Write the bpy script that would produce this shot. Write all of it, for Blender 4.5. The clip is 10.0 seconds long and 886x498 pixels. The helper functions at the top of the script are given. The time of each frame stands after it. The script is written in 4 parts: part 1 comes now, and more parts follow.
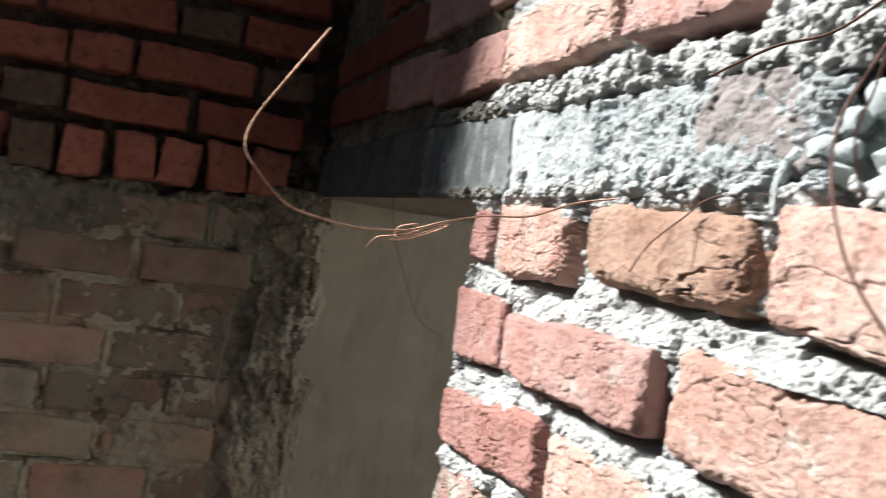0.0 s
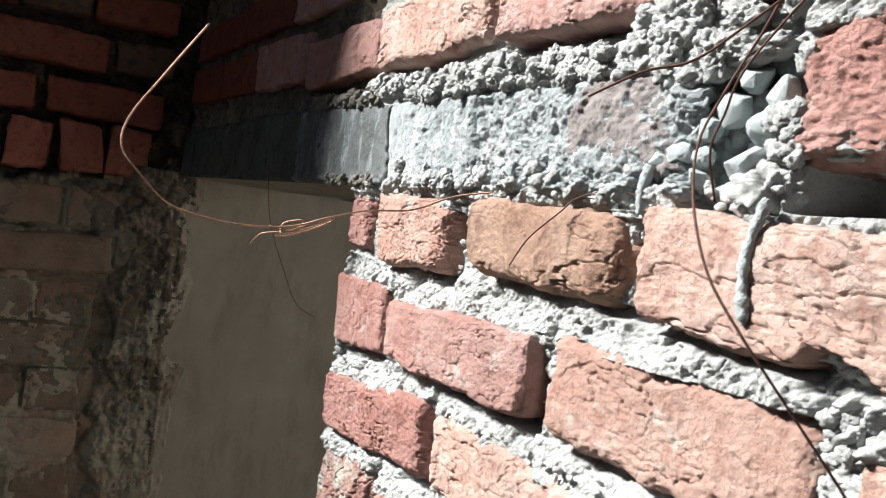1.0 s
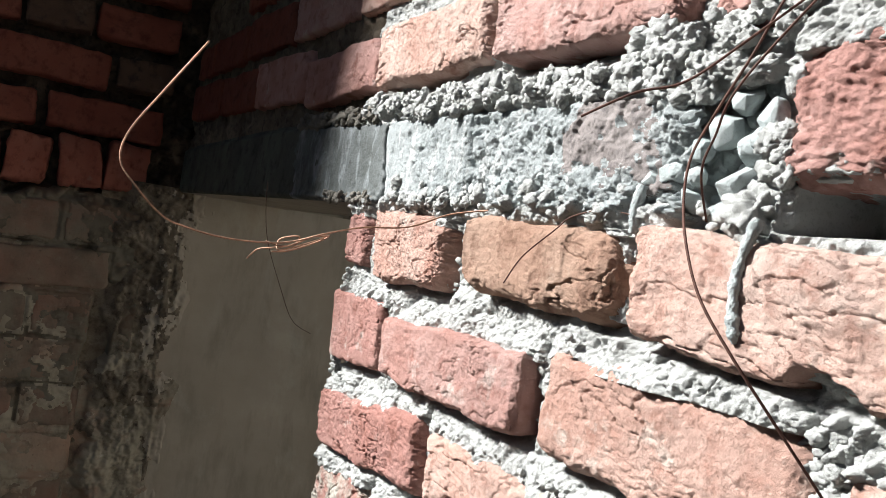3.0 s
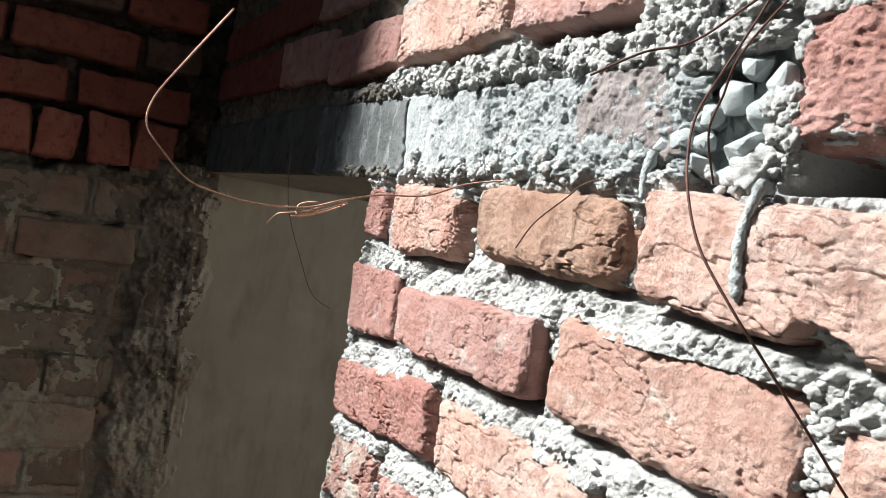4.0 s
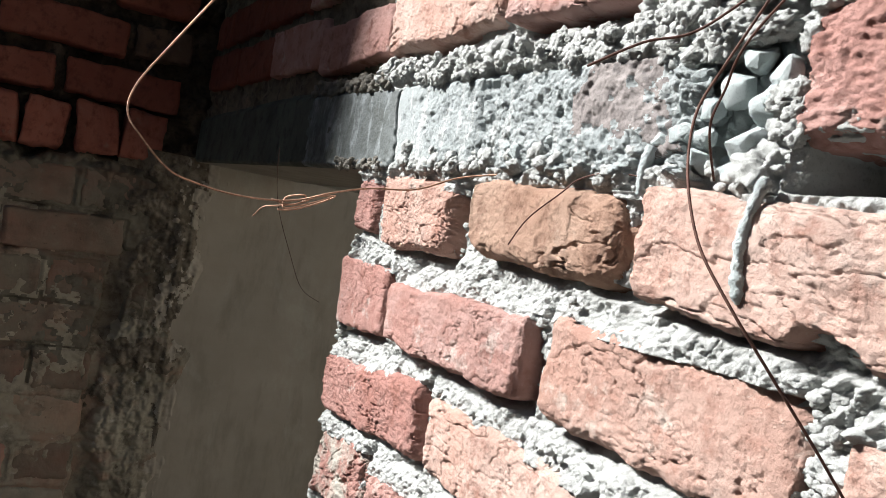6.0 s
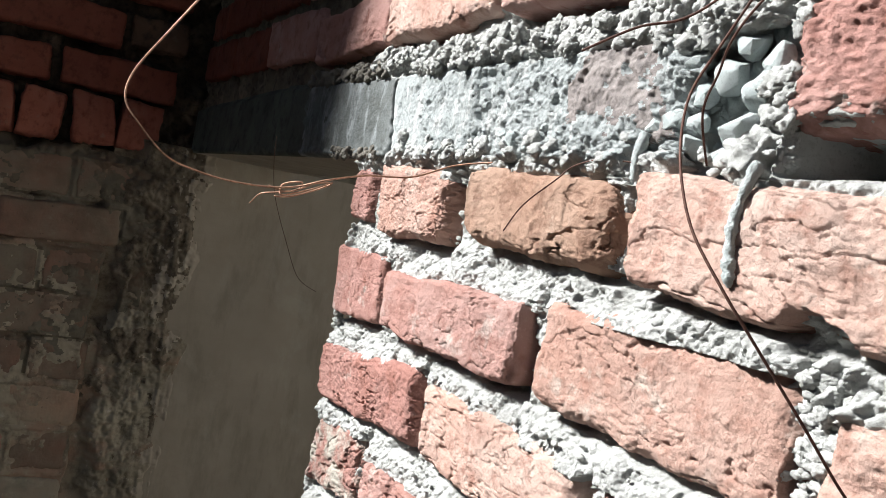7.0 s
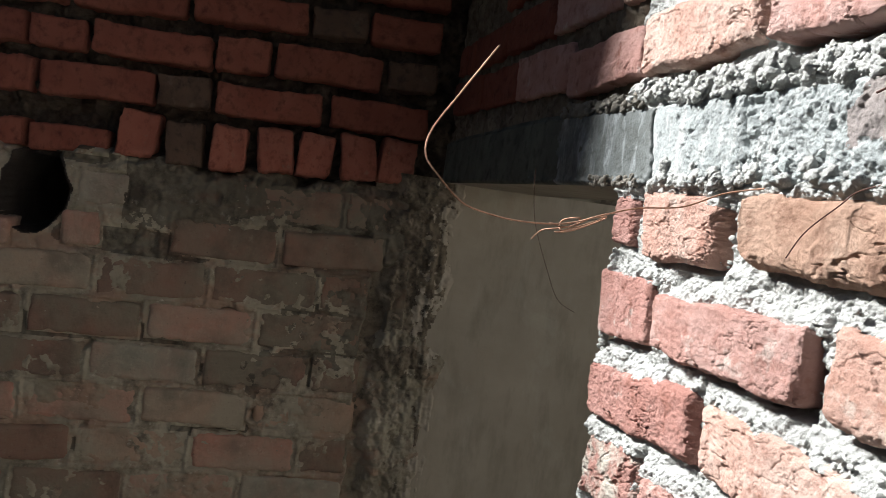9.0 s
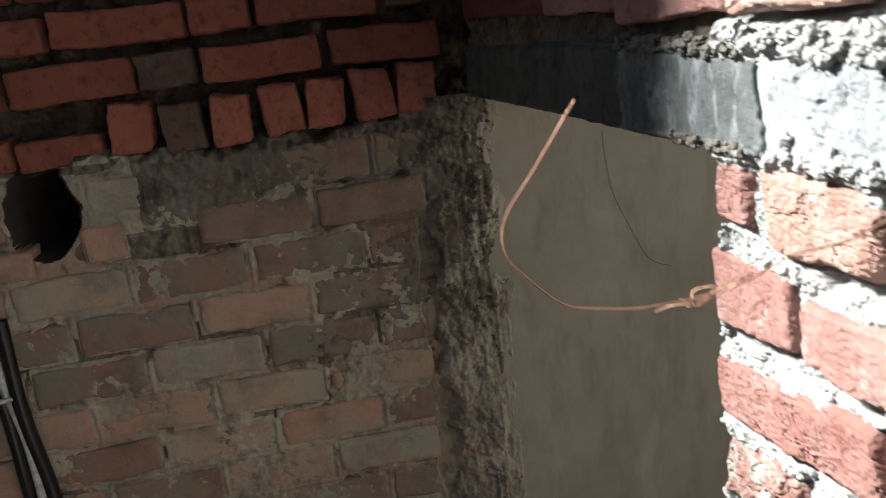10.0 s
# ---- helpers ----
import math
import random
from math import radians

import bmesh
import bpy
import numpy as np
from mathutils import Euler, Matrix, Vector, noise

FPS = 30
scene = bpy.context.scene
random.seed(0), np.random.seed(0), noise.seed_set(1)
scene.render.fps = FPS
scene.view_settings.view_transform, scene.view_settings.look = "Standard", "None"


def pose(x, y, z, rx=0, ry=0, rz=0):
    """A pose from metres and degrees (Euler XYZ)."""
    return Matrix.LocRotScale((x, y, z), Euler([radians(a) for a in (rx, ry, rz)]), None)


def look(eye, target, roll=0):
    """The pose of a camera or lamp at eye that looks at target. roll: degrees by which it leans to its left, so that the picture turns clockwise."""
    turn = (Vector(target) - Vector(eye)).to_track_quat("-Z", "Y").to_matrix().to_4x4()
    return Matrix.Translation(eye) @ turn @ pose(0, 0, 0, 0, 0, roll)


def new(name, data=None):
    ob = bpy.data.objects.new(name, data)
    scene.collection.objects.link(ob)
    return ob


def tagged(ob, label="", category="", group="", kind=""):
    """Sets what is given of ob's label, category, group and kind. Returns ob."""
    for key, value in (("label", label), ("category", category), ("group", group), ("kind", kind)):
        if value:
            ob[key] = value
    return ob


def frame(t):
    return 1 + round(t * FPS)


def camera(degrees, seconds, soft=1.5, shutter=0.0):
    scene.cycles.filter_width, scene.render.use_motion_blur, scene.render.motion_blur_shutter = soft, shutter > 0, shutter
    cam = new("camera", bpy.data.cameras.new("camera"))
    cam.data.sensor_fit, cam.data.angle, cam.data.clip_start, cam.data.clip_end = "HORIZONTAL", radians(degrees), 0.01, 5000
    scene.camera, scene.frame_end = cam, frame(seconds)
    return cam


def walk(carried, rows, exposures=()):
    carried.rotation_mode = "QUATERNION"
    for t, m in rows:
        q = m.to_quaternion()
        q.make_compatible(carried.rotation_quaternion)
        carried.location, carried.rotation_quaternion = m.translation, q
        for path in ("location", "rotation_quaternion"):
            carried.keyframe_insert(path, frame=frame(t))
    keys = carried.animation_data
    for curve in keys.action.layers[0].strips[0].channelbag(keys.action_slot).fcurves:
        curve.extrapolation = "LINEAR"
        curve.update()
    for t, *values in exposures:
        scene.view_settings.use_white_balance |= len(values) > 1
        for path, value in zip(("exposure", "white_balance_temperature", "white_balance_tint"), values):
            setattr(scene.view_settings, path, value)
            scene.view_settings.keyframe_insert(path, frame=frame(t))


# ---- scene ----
cam = camera(57.4, 10.0, soft=0.85, shutter=0.3)
PATH = [
    (0, (0.01, 0.019, 2.025), (0.601, 1.929, 2.03), 9.4),
    (0.5, (0.01, 0.003, 2.051), (0.883, 1.803, 2.054), 8.1),
    (1, (-0.013, 0.008, 2.041), (0.895, 1.79, 2.02), 8.1),
    (1.5, (-0.051, -0.011, 2.028), (0.772, 1.811, 1.991), 8.5),
    (2, (-0.059, -0.006, 2.038), (0.772, 1.814, 2.03), 8.6),
    (2.5, (-0.012, 0.002, 2.037), (0.895, 1.784, 2.058), 8.4),
    (2.7, (-0.013, 0.006, 2.042), (0.902, 1.785, 2.069), 8.5),
    (4, (-0.01, -0.011, 2.023), (0.848, 1.795, 2.02), 9.8),
    (4.5, (0.006, -0.007, 2.019), (0.873, 1.796, 1.999), 10.1),
    (5, (0.005, 0.003, 2.026), (0.875, 1.804, 2.005), 10.1),
    (5.5, (0.001, 0.005, 2.027), (0.871, 1.806, 2.009), 10.2),
    (7, (-0.002, -0.001, 2.021), (0.884, 1.792, 1.988), 10.4),
    (7.5, (-0.003, 0.002, 2.02), (0.804, 1.831, 1.961), 10.8),
    (8, (-0.017, 0.002, 2.027), (0.671, 1.879, 1.983), 10.7),
    (8.5, (-0.021, -0.006, 2.023), (0.525, 1.917, 1.967), 10.0),
    (9, (-0.059, -0.038, 2.031), (0.303, 1.927, 1.94), 7.7),
    (9.5, (-0.049, -0.022, 2.042), (0.305, 1.928, 1.775), 1.3),
    (9.6, (-0.045, 0.007, 2.078), (0.298, 1.951, 1.752), -2.6),
    (10, (-0.072, 0.135, 2.205), (0.208, 2.053, 1.713), -6.0),
]
EXPOSURE = [(0.0, 1.72), (0.4, 1.50), (7.5, 1.49), (8.5, 1.52), (9.2, 1.54), (9.6, 1.65), (10.0, 1.95)]
walk(cam, [(t, look(eye, target, roll)) for t, eye, target, roll in PATH], EXPOSURE)

# ---- light: open sky and one high sun that falls through a gap in an assumed, unseen roof ----
SUN = Vector((-0.78, 0.54, 0.72)).normalized()      # towards the sun
world = bpy.data.worlds.new("world")
scene.world = world
world.use_nodes = True
wn = world.node_tree.nodes
sky = wn.new("ShaderNodeTexSky")
sky.sky_type, sky.sun_disc = "NISHITA", False
sky.sun_elevation = math.asin(SUN.z)
sky.sun_rotation = math.atan2(SUN.x, SUN.y)
world.node_tree.links.new(sky.outputs[0], wn["Background"].inputs[0])
wn["Background"].inputs[1].default_value = 0.0185
sun_data = bpy.data.lights.new("sun", "SUN")
sun_data.energy, sun_data.angle, sun_data.color = 5.0, radians(8.0), (1.0, 0.995, 0.985)
sun = new("sun", sun_data)
sun.matrix_world = look(SUN * 20, (0, 0, 0))


# ---- noise on arrays, for lumps and chips ----
def lattice(ix, iy, iz, seed):
    h = (ix.astype(np.int64) * 73856093) ^ (iy.astype(np.int64) * 19349663) ^ (iz.astype(np.int64) * 83492791) ^ (seed * 2654435)
    h = (h & 0x7FFFFFFF)
    h = ((h >> 13) ^ h) * 1274126177 & 0x7FFFFFFF
    h = ((h >> 15) ^ h) * 668265263 & 0x7FFFFFFF
    return ((h >> 7) & 0xFFFF) / 65535.0


def value(p, scale, seed=0):
    """Smooth noise in -1..1 at points p (n, 3); scale in bumps a metre."""
    q = p * np.asarray(scale)
    i = np.floor(q)
    f = q - i
    f = f * f * (3 - 2 * f)
    total = 0.0
    for dx in (0, 1):
        for dy in (0, 1):
            for dz in (0, 1):
                w = (f[:, 0] if dx else 1 - f[:, 0]) * (f[:, 1] if dy else 1 - f[:, 1]) * (f[:, 2] if dz else 1 - f[:, 2])
                total = total + w * lattice(i[:, 0] + dx, i[:, 1] + dy, i[:, 2] + dz, seed)
    return total * 2 - 1


def fbm(p, scale, octaves=4, seed=0):
    total, amp = 0.0, 0.5
    scale = np.asarray(scale, float)
    for k in range(octaves):
        total = total + amp * value(p, scale * 2 ** k, seed + k * 17)
        amp *= 0.5
    return total


def cells(p, scale, seed=0):
    """Distance to the nearest scattered point, in cells: 0 in a lump's middle, about 1 at its rim."""
    q = p * scale
    i = np.floor(q)
    best = np.full(len(p), 9.0)
    for dx in (-1, 0, 1):
        for dy in (-1, 0, 1):
            for dz in (-1, 0, 1):
                a, b, c = i[:, 0] + dx, i[:, 1] + dy, i[:, 2] + dz
                d = (a + lattice(a, b, c, seed) - q[:, 0]) ** 2 + (b + lattice(a, b, c, seed + 1) - q[:, 1]) ** 2 + (c + lattice(a, b, c, seed + 2) - q[:, 2]) ** 2
                best = np.minimum(best, d)
    return np.sqrt(best)


def lumps(p, scale, seed=0):
    return np.clip(1 - cells(p, scale, seed) ** 2 * 1.6, 0, 1)


# ---- materials ----
class Nodes:
    def __init__(self, name):
        self.mat = bpy.data.materials.new(name)
        self.mat.use_nodes = True
        self.tree = self.mat.node_tree
        self.bsdf = self.tree.nodes["Principled BSDF"]
        coord = self.tree.nodes.new("ShaderNodeTexCoord").outputs["Object"]
        info = self.tree.nodes.new("ShaderNodeObjectInfo")
        self.random = info.outputs["Random"]
        shift = self.tree.nodes.new("ShaderNodeVectorMath")
        shift.operation = "MULTIPLY_ADD"
        self.tree.links.new(self.random, shift.inputs[0])
        shift.inputs[1].default_value = (7.1, 3.7, 5.3)
        self.tree.links.new(coord, shift.inputs[2])
        self.coord = shift.outputs[0]

    def put(self, socket, val):
        if isinstance(val, bpy.types.NodeSocket):
            self.tree.links.new(val, socket)
        else:
            socket.default_value = val

    def noise(self, scale, detail=4.0, rough=0.6, stretch=None, distortion=0.0):
        n = self.tree.nodes.new("ShaderNodeTexNoise")
        vec = self.coord
        if stretch:
            m = self.tree.nodes.new("ShaderNodeMapping")
            m.inputs["Scale"].default_value = stretch
            self.put(m.inputs["Vector"], vec)
            vec = m.outputs[0]
        self.put(n.inputs["Vector"], vec)
        n.inputs["Scale"].default_value, n.inputs["Detail"].default_value = scale, detail
        n.inputs["Roughness"].default_value, n.inputs["Distortion"].default_value = rough, distortion
        return n.outputs["Fac"]

    def voronoi(self, scale, feature="F1"):
        n = self.tree.nodes.new("ShaderNodeTexVoronoi")
        n.feature = feature
        self.put(n.inputs["Vector"], self.coord)
        n.inputs["Scale"].default_value = scale
        return n.outputs["Distance"]

    def ramp(self, fac, lo, hi, a=0.0, b=1.0):
        n = self.tree.nodes.new("ShaderNodeMapRange")
        self.put(n.inputs[0], fac)
        for k, v in zip((1, 2, 3, 4), (lo, hi, a, b)):
            n.inputs[k].default_value = v
        return n.outputs[0]

    def mix(self, fac, a, b):
        n = self.tree.nodes.new("ShaderNodeMix")
        n.data_type = "RGBA"
        self.put(n.inputs[0], fac)
        self.put(n.inputs[6], a if isinstance(a, bpy.types.NodeSocket) else (*a, 1))
        self.put(n.inputs[7], b if isinstance(b, bpy.types.NodeSocket) else (*b, 1))
        return n.outputs[2]

    def maths(self, op, a, b):
        n = self.tree.nodes.new("ShaderNodeMath")
        n.operation = op
        self.put(n.inputs[0], a)
        self.put(n.inputs[1], b)
        return n.outputs[0]

    def finish(self, colour, rough, heights):
        """heights: (height socket, metres) laid over one another."""
        self.put(self.bsdf.inputs["Base Color"], colour)
        self.put(self.bsdf.inputs["Roughness"], rough)
        self.bsdf.inputs["Specular IOR Level"].default_value = 0.25
        last = None
        for socket, metres in heights:
            b = self.tree.nodes.new("ShaderNodeBump")
            b.inputs["Strength"].default_value, b.inputs["Distance"].default_value = 1.0, metres
            self.put(b.inputs["Height"], socket)
            if last:
                self.put(b.inputs["Normal"], last)
            last = b.outputs[0]
        if last:
            self.put(self.bsdf.inputs["Normal"], last)
        return self.mat


def brick_material(name, dark, mid, light, dirt, dirt_from, dirt_to):
    n = Nodes(name)
    c = n.mix(n.ramp(n.noise(14, 3), 0.35, 0.65), mid, light)
    c = n.mix(n.ramp(n.noise(55, 4, 0.65), 0.5, 0.72), c, dark)
    c = n.mix(n.ramp(n.random, 0.0, 1.0, 0.0, 0.45), c, dark)
    c = n.mix(n.ramp(n.noise(300, 3, 0.7), 0.58, 0.75, 0.0, 0.5), c, light)
    c = n.mix(n.ramp(n.noise(24, 5, 0.7), dirt_from, dirt_to), c, dirt)
    return n.finish(c, 0.92, [(n.noise(210, 8, 0.78, stretch=(1, 0.85, 1.15), distortion=0.6), 0.0028), (n.noise(640, 4, 0.75), 0.0016)])


def mortar_material(name, base, light, dark, cut=(0.55, 0.75), sizes=(18, 70), relief=0.0034):
    n = Nodes(name)
    c = n.mix(n.ramp(n.noise(sizes[0], 4), 0.35, 0.65), base, light)
    c = n.mix(n.ramp(n.noise(sizes[1], 5, 0.7), *cut), c, dark)
    c = n.mix(n.ramp(n.noise(700, 2, 0.6), 0.55, 0.7, 0.0, 0.35), c, dark)
    return n.finish(c, 0.95, [(n.noise(230, 7, 0.78), relief * 0.8), (n.noise(620, 5, 0.75), 0.0014)])


M_BRICK = brick_material("brick_red", (0.35, 0.17, 0.138), (0.52, 0.30, 0.258), (0.61, 0.43, 0.39), (0.65, 0.585, 0.53), 0.58, 0.78)
M_BRICK_ORANGE = brick_material("brick_orange", (0.40, 0.215, 0.165), (0.59, 0.375, 0.305), (0.68, 0.51, 0.44), (0.69, 0.62, 0.55), 0.58, 0.78)
M_BRICK_TAN = brick_material("brick_tan", (0.22, 0.122, 0.084), (0.40, 0.245, 0.175), (0.48, 0.33, 0.25), (0.54, 0.46, 0.38), 0.68, 0.85)
M_BRICK_SMEARED = brick_material("brick_smeared_red", (0.295, 0.132, 0.104), (0.463, 0.239, 0.201), (0.552, 0.335, 0.297), (0.56, 0.51, 0.46), 0.60, 0.74)
# darker copy of the red brick: weak light put into its colour
M_BRICK_FAR = brick_material("brick_dusty_red_dim", (0.125, 0.036, 0.025), (0.235, 0.071, 0.047), (0.28, 0.10, 0.066), (0.17, 0.12, 0.09), 0.68, 0.86)
# paler copy for the headers: the extra light on them put into colour
M_BRICK_HEADER = brick_material("brick_header_red_lit", (0.17, 0.05, 0.034), (0.33, 0.105, 0.072), (0.38, 0.145, 0.10), (0.25, 0.18, 0.135), 0.62, 0.80)
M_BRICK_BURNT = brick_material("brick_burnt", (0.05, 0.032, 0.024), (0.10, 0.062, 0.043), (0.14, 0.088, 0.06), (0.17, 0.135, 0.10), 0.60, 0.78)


def washed_brick(name, brick, film, grime):
    """A brick under a thin film of cement wash: soft patches of brick, film and grime that run into one another."""
    n = Nodes(name)
    c = n.mix(n.ramp(n.noise(7, 4, 0.6, distortion=0.4), 0.36, 0.62), brick, film)
    c = n.mix(n.ramp(n.noise(10, 5, 0.65), 0.48, 0.70, 0.0, 0.75), c, grime)
    c = n.mix(n.ramp(n.noise(60, 5, 0.7), 0.56, 0.75, 0.0, 0.55), c, tuple(v * 1.35 for v in film))
    c = n.mix(n.ramp(n.noise(90, 4, 0.7), 0.64, 0.74, 0.0, 0.6), c, tuple(v * 0.5 for v in grime))
    return n.finish(c, 0.92, [(n.noise(40, 6, 0.7), 0.004), (n.noise(300, 4, 0.7), 0.0010)])


M_BRICK_OCHRE = washed_brick("brick_washed_ochre", (0.34, 0.22, 0.155), (0.28, 0.235, 0.175), (0.15, 0.125, 0.095))
M_BRICK_DIRTY = washed_brick("brick_washed_grey", (0.29, 0.20, 0.15), (0.275, 0.25, 0.195), (0.145, 0.135, 0.105))
M_BRICK_DIRTY_RED = washed_brick("brick_washed_red", (0.37, 0.19, 0.14), (0.29, 0.22, 0.165), (0.16, 0.115, 0.088))
M_BRICK_STAIN_DIM = washed_brick("brick_washed_dark", (0.20, 0.118, 0.086), (0.17, 0.142, 0.105), (0.085, 0.068, 0.052))
M_BRICK_CEMENT = brick_material("brick_cement_smeared", (0.266, 0.122, 0.095), (0.433, 0.223, 0.185), (0.512, 0.304, 0.265), (0.50, 0.46, 0.40), 0.44, 0.58)
M_MORTAR = mortar_material("mortar_pale", (0.52, 0.53, 0.51), (0.62, 0.63, 0.61), (0.29, 0.295, 0.28), (0.54, 0.76))


def slurry_material(name, tone):
    def shade(*c):
        return tuple(v * tone for v in c)
    n = Nodes(name)
    c = n.mix(n.ramp(n.noise(5, 4), 0.38, 0.62), shade(0.20, 0.174, 0.128), shade(0.30, 0.265, 0.20))
    c = n.mix(n.ramp(n.noise(8, 5, 0.6, stretch=(1, 1, 1.8)), 0.50, 0.62, 0.0, 0.7), c, shade(0.25, 0.15, 0.105))
    c = n.mix(n.ramp(n.noise(11, 6, 0.72), 0.50, 0.64, 0.0, 0.85), c, shade(0.085, 0.068, 0.05))
    c = n.mix(n.ramp(n.noise(45, 5, 0.7), 0.61, 0.72, 0.0, 0.85), c, shade(0.40, 0.365, 0.305))
    return n.finish(c, 0.9, [(n.noise(60, 6, 0.7), 0.0035), (n.noise(420, 3), 0.0004)])


M_SLURRY = slurry_material("cement_slurry_film", 1.05)
M_SLURRY_GRIME_DIM = slurry_material("cement_slurry_grime_dim", 0.5)
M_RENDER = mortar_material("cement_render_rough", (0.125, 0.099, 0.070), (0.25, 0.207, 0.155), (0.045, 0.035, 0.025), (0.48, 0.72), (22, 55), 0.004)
M_JOINT_SHADE = mortar_material("mortar_joint_shade", (0.048, 0.034, 0.025), (0.10, 0.075, 0.055), (0.02, 0.015, 0.011), (0.50, 0.72))
M_HOLE = mortar_material("cavity_shade", (0.03, 0.024, 0.02), (0.045, 0.036, 0.03), (0.015, 0.012, 0.01))
M_STONE = mortar_material("crushed_stone", (0.50, 0.565, 0.56), (0.62, 0.675, 0.67), (0.33, 0.37, 0.37), (0.58, 0.85))
M_FLOOR = mortar_material("floor_screed", (0.48, 0.45, 0.40), (0.56, 0.53, 0.48), (0.36, 0.34, 0.31))
M_PALE = mortar_material("pale_bounce_wall", (0.62, 0.59, 0.53), (0.70, 0.67, 0.61), (0.50, 0.47, 0.42))
M_SLAB = mortar_material("slab_concrete", (0.30, 0.29, 0.28), (0.36, 0.35, 0.33), (0.22, 0.21, 0.20))


def concrete_material():
    n = Nodes("lintel_concrete")
    c = n.mix(n.ramp(n.noise(9, 4), 0.35, 0.65), (0.36, 0.395, 0.395), (0.47, 0.505, 0.505))
    c = n.mix(n.ramp(n.noise(40, 5, 0.7, stretch=(1, 1.6, 0.5)), 0.52, 0.66), c, (0.62, 0.64, 0.63))
    c = n.mix(n.ramp(n.noise(48, 6, 0.72), 0.54, 0.70, 0.0, 0.85), c, (0.14, 0.16, 0.16))
    # dark specks: the shade inside small pits put into colour
    c = n.mix(n.ramp(n.noise(150, 5, 0.75, distortion=0.5), 0.57, 0.68, 0.0, 0.8), c, (0.11, 0.125, 0.125))
    return n.finish(c, 0.85, [(n.noise(170, 8, 0.8, distortion=0.8), 0.0032), (n.noise(620, 4, 0.7), 0.0010)])


def plaster_material():
    n = Nodes("plaster_grey")
    c = n.mix(n.ramp(n.noise(4, 4), 0.35, 0.65), (0.315, 0.272, 0.215), (0.39, 0.34, 0.272))
    c = n.mix(n.ramp(n.noise(14, 5, 0.65, stretch=(1.5, 1, 0.4)), 0.50, 0.70, 0.0, 0.7), c, (0.235, 0.208, 0.165))
    c = n.mix(n.ramp(n.noise(7, 6, 0.7, stretch=(1.2, 1, 0.5), distortion=0.7), 0.54, 0.72, 0.0, 0.7), c, (0.43, 0.395, 0.325))
    c = n.mix(n.ramp(n.noise(90, 3, 0.7), 0.68, 0.78, 0.0, 0.4), c, (0.24, 0.215, 0.18))
    return n.finish(c, 0.8, [(n.noise(9, 3), 0.004), (n.noise(220, 4, 0.7), 0.0004)])


def plain_material(name, colour, rough, metal, scale=300):
    n = Nodes(name)
    c = n.mix(n.ramp(n.noise(scale, 3), 0.4, 0.65), colour, tuple(v * 0.55 for v in colour))
    n.bsdf.inputs["Metallic"].default_value = metal
    return n.finish(c, rough, [(n.noise(scale * 2, 2), 0.0001)])


M_CONCRETE = concrete_material()
M_LINTEL_SHADE = mortar_material("concrete_shade", (0.085, 0.09, 0.074), (0.135, 0.142, 0.118), (0.045, 0.045, 0.037), (0.5, 0.75), (14, 40), 0.002)
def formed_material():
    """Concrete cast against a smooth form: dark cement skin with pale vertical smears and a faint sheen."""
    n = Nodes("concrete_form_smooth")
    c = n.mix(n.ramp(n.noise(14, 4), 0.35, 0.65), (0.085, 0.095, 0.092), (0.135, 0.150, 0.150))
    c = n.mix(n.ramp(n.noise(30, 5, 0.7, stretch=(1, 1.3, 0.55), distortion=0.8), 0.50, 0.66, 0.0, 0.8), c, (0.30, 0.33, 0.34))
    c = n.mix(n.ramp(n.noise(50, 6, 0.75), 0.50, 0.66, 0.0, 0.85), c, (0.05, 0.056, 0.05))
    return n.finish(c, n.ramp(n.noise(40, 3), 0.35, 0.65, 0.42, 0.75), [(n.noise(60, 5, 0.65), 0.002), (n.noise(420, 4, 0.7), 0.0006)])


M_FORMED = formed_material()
M_GRIT = mortar_material("mortar_grit_grey", (0.20, 0.185, 0.16), (0.30, 0.28, 0.24), (0.10, 0.09, 0.075))
M_PATCH = mortar_material("concrete_brick_stained", (0.25, 0.22, 0.21), (0.35, 0.315, 0.30), (0.13, 0.12, 0.12), (0.5, 0.75), (26, 80), 0.0018)
M_PLASTER = plaster_material()
M_WIRE = plain_material("wire_annealed", (0.40, 0.235, 0.16), 0.55, 0.6)
M_RUST = plain_material("wire_rusty", (0.11, 0.055, 0.042), 0.75, 0.2)
M_CABLE_BLACK = plain_material("cable_black", (0.012, 0.011, 0.011), 0.35, 0.0, 60)
M_CABLE_WHITE = plain_material("cable_white", (0.42, 0.42, 0.39), 0.45, 0.0, 60)


# ---- mesh helpers ----
def mesh_of(name, verts, faces, material, smooth=True):
    me = bpy.data.meshes.new(name)
    me.from_pydata(np.asarray(verts).tolist(), [], np.asarray(faces).tolist())
    me.materials.append(material)
    if smooth:
        me.polygons.foreach_set("use_smooth", np.ones(len(me.polygons), bool))
    me.update()
    return me


def piece(name, me, parent, place=(0, 0, 0), rz=0.0, scale=None, label=""):
    ob = new(name, me)
    ob.parent = parent
    ob.location, ob.rotation_euler = place, (0, 0, rz)
    if scale:
        ob.scale = scale
    return tagged(ob, label)


def grid_faces(n, m):
    k = np.arange((n - 1) * (m - 1))
    a = (k // (m - 1)) * m + k % (m - 1)
    return np.stack([a, a + m, a + m + 1, a + 1], 1)


def box_mesh(name, lo, hi, material):
    bm = bmesh.new()
    bmesh.ops.create_cube(bm, size=1)
    lo, hi = Vector(lo), Vector(hi)
    for v in bm.verts:
        v.co = Vector([(lo[k] + hi[k]) / 2 + v.co[k] * (hi[k] - lo[k]) for k in range(3)])
    me = bpy.data.meshes.new(name)
    bm.to_mesh(me)
    bm.free()
    me.materials.append(material)
    return me


